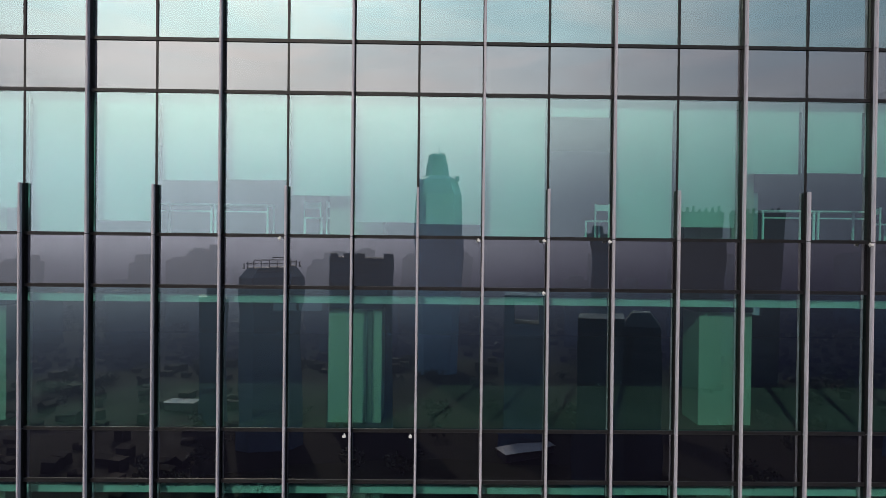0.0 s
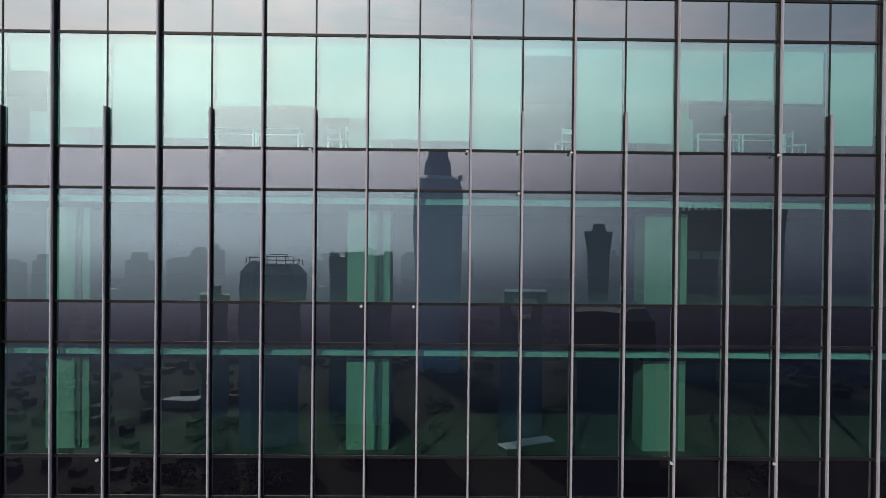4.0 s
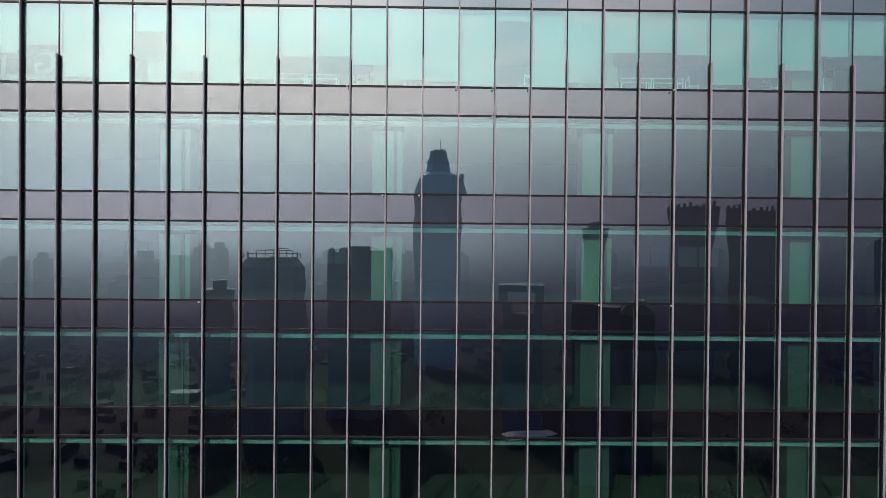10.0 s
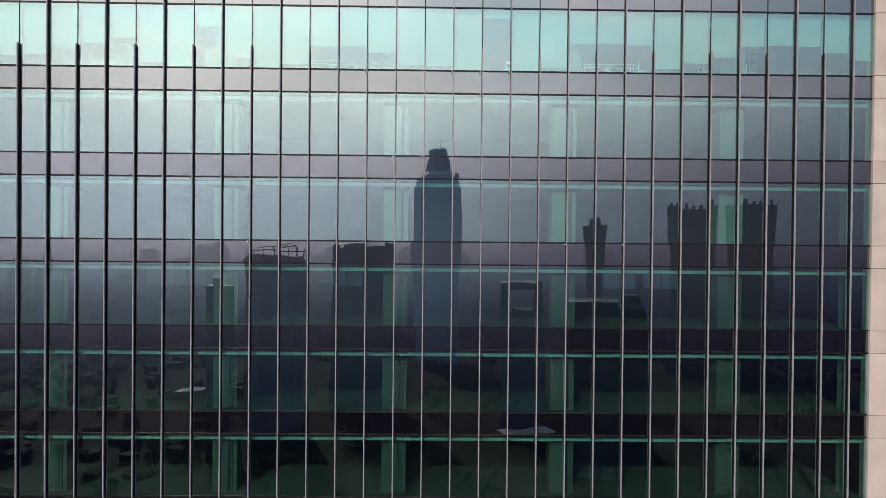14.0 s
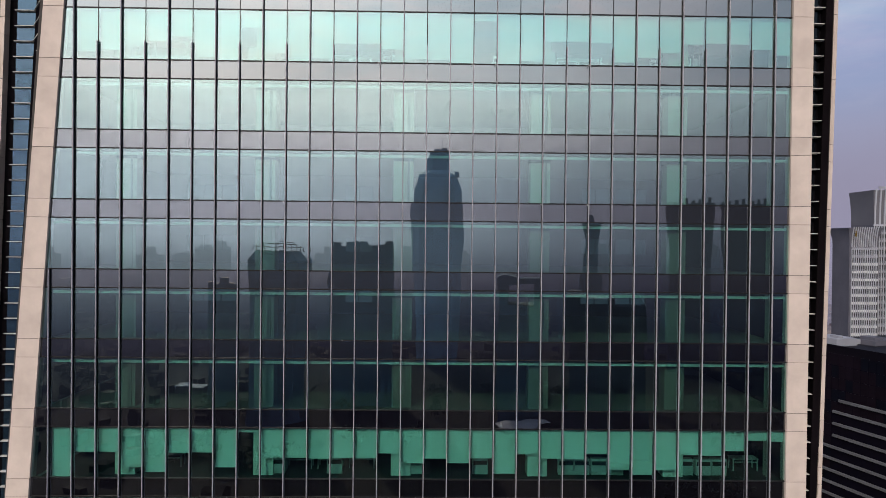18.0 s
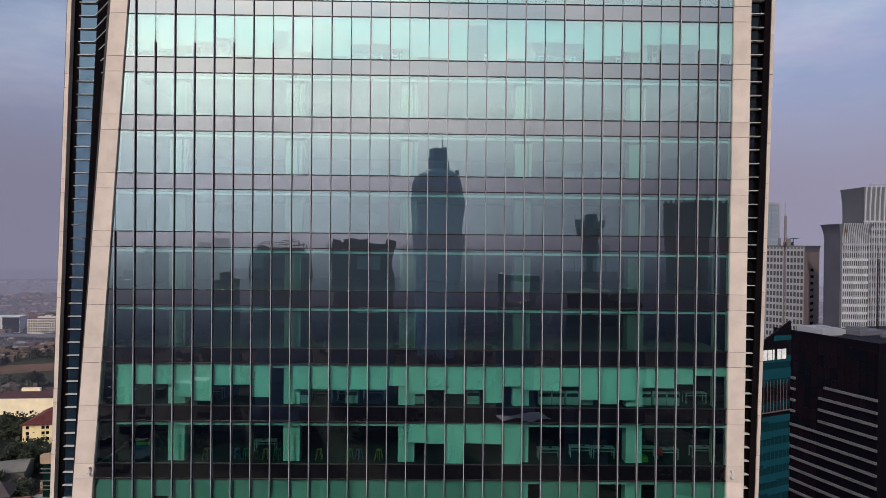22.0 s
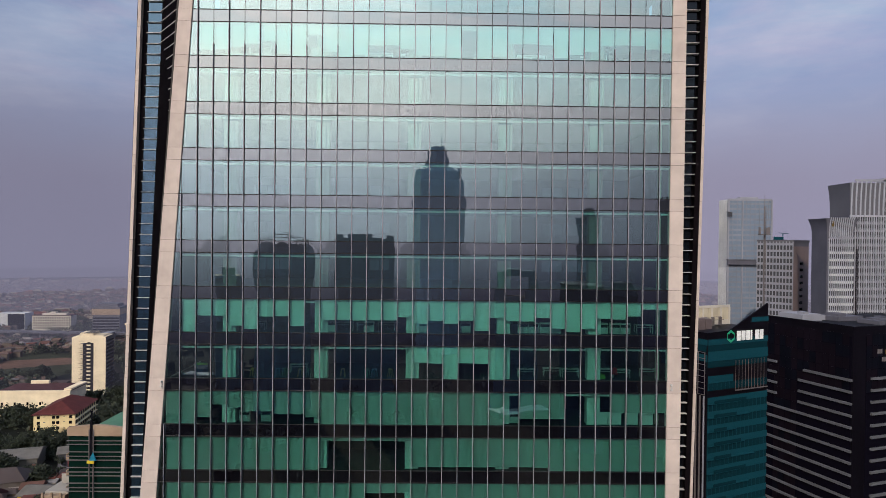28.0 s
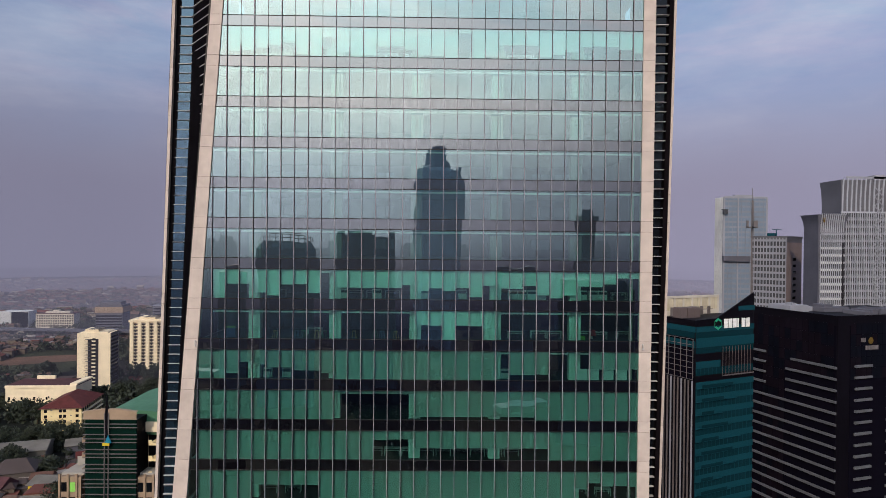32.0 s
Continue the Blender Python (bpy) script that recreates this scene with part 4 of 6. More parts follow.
boxpart("roof_duct", [(22 + i * 4, 24.6 + i * 4, 8, 16, H, H + 1.4 + (i % 3) * 0.4) for i in range(6)], MIDGREY, b)
# two short sign rows and a round mark, drawn as bars
boxpart("sign_row", [(10.2 + i * 0.75, 10.8 + i * 0.75, -0.22, -0.1, H - 7.6, H - 6.2) for i in range(3)] + [(12.2 + i * 0.75, 12.8 + i * 0.75, -0.22, -0.1, H - 10.2, H - 8.8) for i in range(8)], METALGREY, b, "pale bars of a roof sign")
me = bpy.data.meshes.new("sign_disc")
me.from_pydata([(1.1 * math.cos(i * math.pi / 8), y, 1.1 * math.sin(i * math.pi / 8)) for y in (-0.25, -0.1) for i in range(16)], [], [tuple(range(16))] + [(i, 16 + i, 16 + (i + 1) % 16, (i + 1) % 16) for i in range(16)])
me.materials.append(SIGNGOLD)
part("sign_disc", me, b, "gold round sign mark", pose(14.6, 0, H - 7.2))

# pale ribbed tower
b = building("ribbed_office_tower", "pale ribbed office tower with a flared crown", 228, 292, 0, "office building")
W, D = 66.0, 18.0
boxpart("body", (0, W, 0, D, 0, 158), MIDGREY, b)
rib_mesh = boxes_mesh("rib", [(0.1, 0.42, -0.6, 0, 0, 152)], RIBGREY)
for i in range(50):
    part("rib", rib_mesh, b, "", pose(i * 1.3, 0, 0))
for r in range(37):
    boxpart("window_band", (0.9, W, -0.12, 0, 3.2 + r * 4.05, 5.2 + r * 4.05), GREYGLASS, b)
    boxpart("spandrel_band", (0.9, W, -0.25, 0, 5.3 + r * 4.05, 6.4 + r * 4.05), PALEGREY, b)


def flared(name, W, D, z0, z1, out, mats, parent, label=""):
    """A crown whose four faces curve outwards towards the top."""
    vs, fs, steps = [], [], 6
    for i in range(steps + 1):
        f = i / steps
        o = out * f ** 2.4
        vs += [(x, y, z0 + (z1 - z0) * f) for x, y in ((-o, -o), (W + o, -o), (W + o, D + o), (-o, D + o))]
    fs = [(4 * i + j, 4 * i + (j + 1) % 4, 4 * i + 4 + (j + 1) % 4, 4 * i + 4 + j) for i in range(steps) for j in range(4)] + [tuple(range(4 * steps, 4 * steps + 4))]
    me = bpy.data.meshes.new(name)
    me.from_pydata(vs, [], fs)
    me.materials.append(mats)
    return part(name, me, parent, label)


def curved_rib(name, x, wide, z0, z1, out, mats, parent):
    """An upright rib on the front of a flared crown."""
    vs, steps = [], 6
    for i in range(steps + 1):
        f = i / steps
        o = out * f ** 2.4
        vs += [(x + px, -o + py, z0 + (z1 - z0) * f) for px, py in ((0, -0.6), (wide, -0.6), (wide, 0.0), (0, 0.0))]
    fs = [(4 * i + j, 4 * i + (j + 1) % 4, 4 * i + 4 + (j + 1) % 4, 4 * i + 4 + j) for i in range(steps) for j in range(4)] + [tuple(range(4 * steps, 4 * steps + 4)), (3, 2, 1, 0)]
    me = bpy.data.meshes.new(name)
    me.from_pydata(vs, [], fs)
    me.materials.append(mats)
    part(name, me, parent)


flared("flared_crown", W, D, 152, 170, 0.9, CROWNGREY, b)
for i in range(26):
    curved_rib("crown_rib", 0.2 + i * 2.55, 0.6, 152, 170.6, 0.9, RIBGREY, b)
boxpart("crown_sill", (-0.3, W, -0.7, 0, 151.2, 152), RIBGREY, b)
for s in (0, 1):
    vs, fs = [], []
    for i in range(30):
        z = 4 + i * 5.4
        xa, xb = (18.6, 23.4) if (i + s) % 2 else (23.4, 18.6)
        k = len(vs)
        vs += [(xa - 0.3, -0.9, z), (xa + 0.3, -0.9, z), (xb + 0.3, -0.9, z + 5.4), (xb - 0.3, -0.9, z + 5.4), (xa - 0.3, -0.6, z), (xa + 0.3, -0.6, z), (xb + 0.3, -0.6, z + 5.4), (xb - 0.3, -0.6, z + 5.4)]
        fs += [(k, k + 1, k + 2, k + 3), (k, k + 3, k + 7, k + 4), (k + 1, k + 5, k + 6, k + 2), (k + 4, k + 7, k + 6, k + 5)]
    me = bpy.data.meshes.new("lattice_strip")
    me.from_pydata(vs, [], fs)
    me.materials.append(PALEGREY)
    part("lattice_strip", me, b, "criss-cross lattice strip")
boxpart("roof_frame", [(4, W - 4, 2, 2.4, 171, 172.2), (W * 0.3, W * 0.42, 2, 8, 170, 173)], PALEGREY, b)
# lower wing in front
w = building("ribbed_office_wing", "grey ribbed lower office wing with a flared parapet", 212.8, 288, 0, "office building")
boxpart("body", (0, 15.0, 0, 14, 0, 142), MIDGREY, w)
flared("flared_parapet", 15, 14, 140, 150, 1.5, MIDGREY, w)
for i in range(12):
    boxpart("rib", (1.0 + i * 1.15, 1.3 + i * 1.15, -0.5, 0, 0, 139), RIBGREY, w)
    curved_rib("parapet_rib", 1.0 + i * 1.15, 0.3, 140, 150.5, 1.5, RIBGREY, w)
for r in range(34):
    boxpart("window_band", (1.2, 14.8, -0.1, 0, 3.0 + r * 4.05, 4.9 + r * 4.05), GREYGLASS, w)
    boxpart("spandrel_band", (1.2, 14.8, -0.22, 0, 5.0 + r * 4.05, 6.3 + r * 4.05), PALEGREY if r > 31 else STONEGREY, w)
boxpart("roof_opening", [(2.0, 3.1, -1.2, -0.9, 145.5, 148.5)], SIGNGOLD, w, "yellow roof opening")

# gridded block with a brown flank
b = building("gridded_office_block", "grey office block with a square window grid and brown flank", 218.5, 330, 43, "office building")
boxpart("body", (0, 29, 0, 21, 0, 136), FLANK, b)
boxpart("frame_grid", [(-0.5, 0, i * 1.9, i * 1.9 + 0.5, 0, 137.5) for i in range(12)], PALEGREY, b)
for r in range(33):
    boxpart("spandrel_band", (-0.3, 0, 0.2, 21.2, 3.9 + r * 4.1, 5.2 + r * 4.1), PALEGREY, b)
    boxpart("window_band", (-0.1, 0, 0.2, 21.2, 1.2 + r * 4.1, 3.8 + r * 4.1), GREYGLASS, b)
flared("flared_parapet", 29, 21, 134.5, 138.5, 0.6, CROWNGREY, b)
for r in range(30):
    boxpart("flank_window", (12.0, 17.5, -0.1, 0, 4 + r * 4.1, 5.6 + r * 4.1), DARKGLASS, b)
boxpart("roof_crane", [(6, 6.4, 8, 8.4, 138, 143), (-1, 16, 8.1, 8.3, 142.6, 143.0), (4, 10, 9, 13, 138, 140.5)], TEALGLASS, b, "teal roof plant and davit crane")

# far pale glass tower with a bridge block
# ribs toned close to the glass, so haze is painted over their contrast
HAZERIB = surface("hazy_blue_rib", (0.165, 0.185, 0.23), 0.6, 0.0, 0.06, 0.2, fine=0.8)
b = building("pale_glass_tower", "tall glass tower with a bridge block, haze painted as pale blue", 234, 450, 0, "office building")
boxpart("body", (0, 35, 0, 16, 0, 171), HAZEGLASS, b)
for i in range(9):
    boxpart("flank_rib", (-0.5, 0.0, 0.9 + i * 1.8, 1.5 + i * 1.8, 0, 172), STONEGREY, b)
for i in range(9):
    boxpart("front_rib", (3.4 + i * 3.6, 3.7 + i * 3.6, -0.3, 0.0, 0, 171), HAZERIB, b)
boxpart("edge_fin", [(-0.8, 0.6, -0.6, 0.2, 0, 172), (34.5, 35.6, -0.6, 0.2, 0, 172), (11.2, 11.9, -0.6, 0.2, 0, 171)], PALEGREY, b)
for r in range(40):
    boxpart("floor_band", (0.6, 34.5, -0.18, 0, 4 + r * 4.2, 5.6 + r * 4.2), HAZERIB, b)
boxpart("bridge_block", [(-1.0, 24, -2.5, 0, 119.5, 123.5), (-1.2, 24.2, -2.8, 0, 123.3, 123.9)], MIDGREY, b)
boxpart("sky_hoist", [(-1.0, 2.2, -2.0, 0, 158, 161.5), (-2.2, 2.4, -2.2, 0.2, 161.5, 162.0)], GREYGLASS, b)
boxpart("roof_rim", [(0, 35, -0.3, 0.3, 171, 172.6), (10, 25, 2, 8, 171, 174)], PALEGREY, b)

# barrel-roofed block on the other side
b = building("barrel_roof_office", "beige office block, dark glass front, green barrel roof", -99.5, 115, 0, "office building")
W, D, H = 14.4, 40.0, 81.3
boxpart("body", [(0, W, 0, 8, 0, H), (0, W, 8, D, 0, H - 6)], BLACKWALL, b)
boxpart("glass_front", (0.1, W - 0.1, -0.2, 0, 0, H), GREENGLASS, b)
for i in range(19):
    z = H - 1.2 - i * 4.2
    for dz in (0.0, -1.0, -3.0):
        boxpart("sunshade_rail", (-0.35, W + 0.15, -0.75, -0.2, z + dz, z + dz + 0.12), METALGREY, b)
boxpart("centre_rail", [(5.7, 5.92, -1.1, -0.8, 0, H + 2), (6.8, 7.02, -1.1, -0.8, 0, H + 2)], METALGREY, b)
boxpart("roof_mast", [(6.0, 6.65, -1.0, -0.4, H - 5, H + 4.0), (6.2, 6.5, -0.9, -0.5, H + 4.0, H + 7.0)], BLACKWALL, b)
vs = [(-0.2 + (W + 0.4) * i / 12, y, H + 0.2 + 2.2 + 0.7 * math.sin(math.pi * i / 12)) for y in (-0.8, 0.4) for i in range(13)] + [(-0.2 + (W + 0.4) * i / 12, y, H + 0.2) for y in (-0.8, 0.4) for i in range(13)]
me = bpy.data.meshes.new("arched_fascia")
me.from_pydata(vs, [], [(26 + i, 27 + i, i + 1, i) for i in range(12)] + [(i, i + 1, 14 + i, 13 + i) for i in range(12)] + [(26 + i, 39 + i, 40 + i, 27 + i) for i in range(12)])
me.materials.append(BEIGE)
part("arched_fascia", me, b, "beige arched fascia")
vs = [(-1.0 + (W + 12) * i / 16, y, H - 3.2 + 4.2 * math.sin(math.pi * (0.12 + 0.76 * i / 16))) for y in (6, 42) for i in range(17)] + [(-1.0 + (W + 12) * i / 16, y, H - 6.0) for y in (6, 42) for i in range(17)]
me = bpy.data.meshes.new("barrel_roof")
me.from_pydata(vs, [], [(i, i + 1, 18 + i, 17 + i) for i in range(16)] + [(34 + i, 35 + i, i + 1, i) for i in range(16)] + [(17 + i, 18 + i, 52 + i, 51 + i) for i in range(16)] + [(34, 0, 17, 51), (50, 67, 33, 16)])
me.materials.append(GREENROOF)
part("barrel_roof", me, b, "green barrel roof")
boxpart("roof_rib", [(W, W + 10, 5.2, 6.0, H - 5, H - 2.2), (W + 9, W + 11, 6, 42, H - 6, H - 2.6)], WHITE, b)
boxpart("chimney_stack", [(W + 3.0, W + 4.2, 30, 31.2, H - 1, H + 7), (W + 4.8, W + 5.2, 30, 30.4, H - 1, H + 5)], BROWNWALL, b)
boxpart("rear_body", (W, W + 10.5, 7, 42, 0, H - 6), BEIGE, b)
# black sheet over the beige wall paints the shade behind the balconies
boxpart("balcony_shade", (W + 0.2, W + 9.8, 6.86, 7.0, 0, H - 6.3), BLACKWALL, b)
for i in range(14):
    z = H - 8.0 - i * 4.5
    boxpart("balcony", [(W + 2.2, W + 7.8, 2.4, 7.0, z, z + 0.45), (W + 2.2, W + 7.8, 2.3, 2.55, z + 0.45, z + 0.75), (W + 2.2, W + 3.1, 2.3, 2.55, z + 0.75, z + 1.5), (W + 4.4, W + 6.6, 2.2, 2.55, z + 0.75, z + 1.6)], CREAM, b, "cream balcony with a stepped parapet")
    boxpart("balcony_pillar", (W + 4.9, W + 6.1, 3.2, 4.2, z + 0.45, z + 4.5), BEIGE, b)
    boxpart("balcony_window", (W + 3.0, W + 4.6, 6.7, 6.86, z + 0.8, z + 3.4), DARKGLASS, b)
    boxpart("balcony", [(-3.4, 0, 4.5, 8.5, z, z + 0.5), (-3.4, -3.1, 4.5, 8.5, z + 0.5, z + 1.6), (-3.4, 0, 4.4, 4.6, z + 0.5, z + 1.2)], BEIGE, b)
boxpart("centre_mark", [(5.4, 7.3, -1.35, -1.15, H - 7.0, H - 6.2)], YELLOW, b, "yellow bar of a sign")
me = bpy.data.meshes.new("sign_triangle")
me.from_pydata([(0, y, 0) for y in (-0.1, 0.1)] + [(2.6, y, 0) for y in (-0.1, 0.1)] + [(1.3, y, 2.8) for y in (-0.1, 0.1)], [], [(0, 2, 4), (1, 5, 3), (0, 1, 3, 2), (2, 3, 5, 4), (4, 5, 1, 0)])
me.materials.append(BLUE)
part("sign_triangle", me, b, "blue triangular sign mark", pose(6.0, -1.25, H - 6.2) @ Matrix.Diagonal((0.75, 1, 0.8, 1)))
for side, x0, x1, top in (("left", -6.6, -0.4, 65.0), ("right", W + 0.4, W + 10.0, 65.0)):
    wing = building("beige_side_wing", "beige stone side wing with square windows", -100.5, 115, 0, "building")
    boxpart("body", (x0, x1, 0.5, 26, 0, top), BEIGE, wing)
    boxpart("pier", [(x0 + i * 2.4, x0 + i * 2.4 + 0.55, 0.15, 0.5, 0, top + 0.8) for i in range(int((x1 - x0) / 2.4) + 1)], BEIGE, wing)
    for r in range(14):
        for c in range(int((x1 - x0) / 2.4)):
            boxpart("window", (x0 + 0.75 + c * 2.4, x0 + 2.2 + c * 2.4, 0.36, 0.52, top - 4.2 - r * 4.2, top - 1.6 - r * 4.2), LIME if side == "left" and c == 1 and r % 2 == 0 else DARKGLASS, wing)
    boxpart("roof_terrace", [(x0, x1, 2, 25, top, top + 0.6), (x0 + 1, x1 - 1, 8, 8.2, top + 0.6, top + 3.2)], ROOFTOP, wing)


# white apartment slab
def apartment(x, y, turn, W, D, H, stores, label, style):
    b = building("apartment_block", label, x, y, turn, "apartment building", "apartment blocks beyond the tower")
    boxpart("body", (0, W, 0, D, 0, H), WHITE, b)
    boxpart("roof_house", [(W * 0.1, W * 0.9, 2, D - 2, H, H + 1.0), (W * 0.2, W * 0.6, 3, D - 3, H + 1.0, H + 3.2)], WHITE, b)
    boxpart("roof_pergola", [(W * 0.35 + i * 1.4, W * 0.35 + i * 1.4 + 0.25, 0, D, H + 3.2, H + 3.5) for i in range(int(W * 0.6 / 1.4))], METALGREY, b)
    p = H / stores
    if style == "slab":
        # flat dark sheet on the wall, painting the shade of a stair recess
        boxpart("recess", (W * 0.32, W * 0.64, -0.06, 0, 0, H - 5), GRIDDARK, b)
        for r in range(stores - 1):
            z = 1 + r * p
            boxpart("stair_panel", (W * 0.44, W * 0.55, -0.5, -0.06, z + 1.1, z + 2.3), WHITE, b)
            boxpart("stair_window", (W * 0.46, W * 0.55, -0.2, -0.06, z - 0.4, z + 1.0), BLACKWALL, b)
            boxpart("balcony", (W * 0.26, W * 0.38, -0.9, 0, z, z + 0.35), MIDGREY, b)
            boxpart("window_shade", (W * 0.20, W * 0.36, -0.35, 0, z + 1.9, z + 2.1), BROWNWALL, b)
            boxpart("side_window", (W, W + 0.15, 1.5, D - 1.5, z + 0.6, z + 2.3), DARKGLASS, b)
        # the east side is covered with dark grey to paint its shade
        boxpart("side_wall", (W, W + 0.1, 0, D, 0, H), GREYGLASS, b)
    else:
        # flat brown sheet on the wall, painting the shaded depth between bays
        boxpart("recess", (0.2, W - 0.2, -0.06, 0, 0, H - 3), BROWNWALL, b)
        boxpart("roof_rim", [(-0.6, W + 0.6, -2.0, -1.5, H - 1.2, H + 0.6), (-0.6, W + 0.6, -1.5, D, H + 0.1, H + 0.6)], WHITE, b)
        for i in range(5):
            x0 = W * (0.01 + 0.195 * i)
            boxpart("bay", [(x0, x0 + W * 0.085, -1.6, 0, 0, H - 1.2), (x0 + W * 0.02, x0 + W * 0.065, -1.9, -1.6, 0, H - 2.0)], WHITE, b)
            boxpart("dark_strip", (x0 + W * 0.12, x0 + W * 0.16, -0.3, -0.06, 0, H - 4), GRIDDARK, b)
            for r in range(stores - 1):
                z = 1 + r * p
                boxpart("balcony", [(x0 + W * 0.085, x0 + W * 0.19, -1.2, -0.06, z, z + 0.3), (x0 + W * 0.09, x0 + W * 0.12, -1.25, -1.1, z + 0.3, z + 1.1), (x0 + W * 0.16, x0 + W * 0.19, -1.25, -1.1, z + 0.3, z + 1.1)], WHITE, b)
                boxpart("window", (x0 + W * 0.09, x0 + W * 0.118, -0.2, -0.06, z + 1.0, z + 2.4), DARKGLASS, b)


apartment(-310, 487, 8, 27, 20, 51, 16, "cream-white apartment slab with a dark stair recess", "slab")
apartment(-313, 588, 6, 40, 22, 50, 15, "cream apartment block with rows of brown balconies", "bays")

# long white hall with a brown roof
b = building("long_white_hall", "long cream hall building with a dark brown flat roof", -331, 427, 4, "building")
boxpart("body", (0, 52, 0, 26, 0, 18.5), WHITE, b)
boxpart("roof", [(-0.6, 52.6, 1.5, 27, 18.5, 19.0)], BROWNROOF, b)
boxpart("parapet", [(-0.3, 52.3, -0.4, 1.2, 17.0, 19.0), (10, 24, 25, 27, 19, 21.5), (47, 52.3, 1.2, 27, 18.6, 20.2)], WHITE, b)
for i in range(6):
    boxpart("window", (2.0 + i * 9.2, 3.4 + i * 9.2, -0.15, 0, 8.0, 10.2), DARKGLASS, b)
for r in range(2):
    boxpart("open_gallery", (0.5, 51.5, -0.12, 0, 1.0 + r * 3.0, 2.5 + r * 3.0), BLACKWALL, b)

# yellow school block with a hipped red roof
b = building("yellow_school_block", "pale yellow four-storey block with a red hipped roof", -270, 372, 10, "building")
W, D, H = 25.5, 40.0, 16.0
boxpart("body", (0, W, 0, D, 0, H), CREAM, b)
me = bpy.data.meshes.new("hipped_roof")
me.from_pydata([(-1.5, -1.5, H), (W + 1.5, -1.5, H), (W + 1.5, D + 1.5, H), (-1.5, D + 1.5, H), (W / 2, 12, H + 6.5), (W / 2, D - 10, H + 6.5)], [], [(0, 1, 4), (1, 2, 5, 4), (2, 3, 5), (3, 0, 4, 5), (3, 2, 1, 0)])
me.materials.append(REDROOF)
part("hipped_roof", me, b, "red tiled hipped roof")
for r in range(4):
    for x0 in (2.0, 11.3, 13.9, 21.8):
        boxpart("window", (x0, x0 + 1.9, -0.12, 0.02, 2.0 + r * 3.7, 4.0 + r * 3.7), BLACKWALL, b)
    for x0 in (6.0, 18.2):
        boxpart("vent_slot", (x0, x0 + 1.2, -0.08, 0.02, 3.2 + r * 3.7, 3.6 + r * 3.7), MIDGREY, b)
    for i in range(9):
        boxpart("side_window", (W - 0.02, W + 0.12, 2 + i * 4.2, 4.6 + i * 4.2, 1.6 + r * 3.7, 4.0 + r * 3.7), BLACKWALL, b)
    boxpart("side_gallery", (W, W + 1.4, 0, D, 0.9 + r * 3.7, 1.3 + r * 3.7), WHITE, b)

# sheds and smaller houses near the foot of the picture
def shed(x, y, turn, W, D, H, rise, wall, roof, label, windows=0):
    b = building("low_house", label, x, y, turn, "house", "low houses near the tower")
    boxpart("body", (0, W, 0, D, 0, H), wall, b)
    me = bpy.data.meshes.new("gable_roof")
    me.from_pydata([(-0.8, -0.8, H), (W + 0.8, -0.8, H), (W + 0.8, D + 0.8, H), (-0.8, D + 0.8, H), (-0.8, D / 2, H + rise), (W + 0.8, D / 2, H + rise),
                    (-0.8, -0.8, H - 0.35), (W + 0.8, -0.8, H - 0.35), (W + 0.8, D + 0.8, H - 0.35), (-0.8, D + 0.8, H - 0.35)], [],
                   [(0, 1, 5, 4), (2, 3, 4, 5), (1, 2, 5), (3, 0, 4), (6, 7, 1, 0), (7, 8, 2, 1), (8, 9, 3, 2), (9, 6, 0, 3), (9, 8, 7, 6)])
    me.materials.append(roof)
    part("gable_roof", me, b)
    for i in range(windows):
        for r in range(max(1, int(H / 3.4))):
            boxpart("window", (0.8 + i * 2.6, 2.4 + i * 2.6, -0.1, 0.02, 1.0 + r * 3.4, 2.6 + r * 3.4), BLACKWALL, b)


shed(-262, 300, 20, 34, 22, 8, 3.0, GREYROOF, GREYROOF, "long grey shed with a sheet metal roof")
shed(-222, 318, 24, 26, 14, 8, 2.4, MIDGREY, GREYROOF, "grey shed with a low gable roof")
shed(-205, 300, 30, 24, 12, 6, 3.0, WHITE, REDROOF, "low house with a red gable roof", 3)
shed(-254, 262, -14, 13, 11, 9, 4.0, CREAM, BROWNROOF, "cream villa with a steep brown gable roof", 4)
shed(-240, 258, 70, 12, 10, 9, 4.2, WHITE, BROWNROOF, "white villa with a dark brown gable roof", 3)
shed(-228, 254, -8, 12, 10, 8, 4.0, CREAM, BROWNROOF, "cream townhouse with a dark tiled roof", 3)
shed(-205, 256, -4, 19, 14, 8.5, 2.6, YELLOW, GREYROOF, "yellow and white villa with a grey roof", 6)
shed(-245, 235, 5, 14, 12, 7, 3.8, WHITE, REDROOF, "white house with a red tiled roof", 4)
shed(-222, 228, 12, 14, 11, 7, 3.6, CREAM, REDROOF, "cream house with a red tiled roof", 4)
shed(-196, 232, 0, 14, 11, 7, 3.4, WHITE, GREYROOF, "white house with a grey roof", 4)
shed(-178, 262, 40, 22, 13, 9, 3.0, WHITE, REDROOF, "white row house with a red roof", 6)
shed(-172, 300, 38, 30, 14, 9, 3.4, BROWNWALL, REDROOF, "brown row house with a red roof", 7)

# mid-distance blocks, road viaduct and playing field
b = building("pale_hotel_block", "long cream hotel block with rows of small windows", -592, 882, 4, "building")
boxpart("body", (0, 54, 0, 18, 0, 22), SCREENPALE, b)
boxpart("roof_house", [(12, 46, 4, 14, 22, 25), (22, 30, 5, 12, 25, 27)], SCREENPALE, b)
boxpart("roof_edge", [(-0.5, 54.5, -0.5, 18.5, 22, 22.6)], BROWNROOF, b)
for r in range(5):
    for c in range(16):
        boxpart("window", (1.6 + c * 3.3, 3.5 + c * 3.3, -0.15, 0, 3 + r * 3.7, 5.2 + r * 3.7), BLACKWALL, b)
b = building("grey_round_block", "grey office block with dark glass bands", -482, 841, 6, "building")
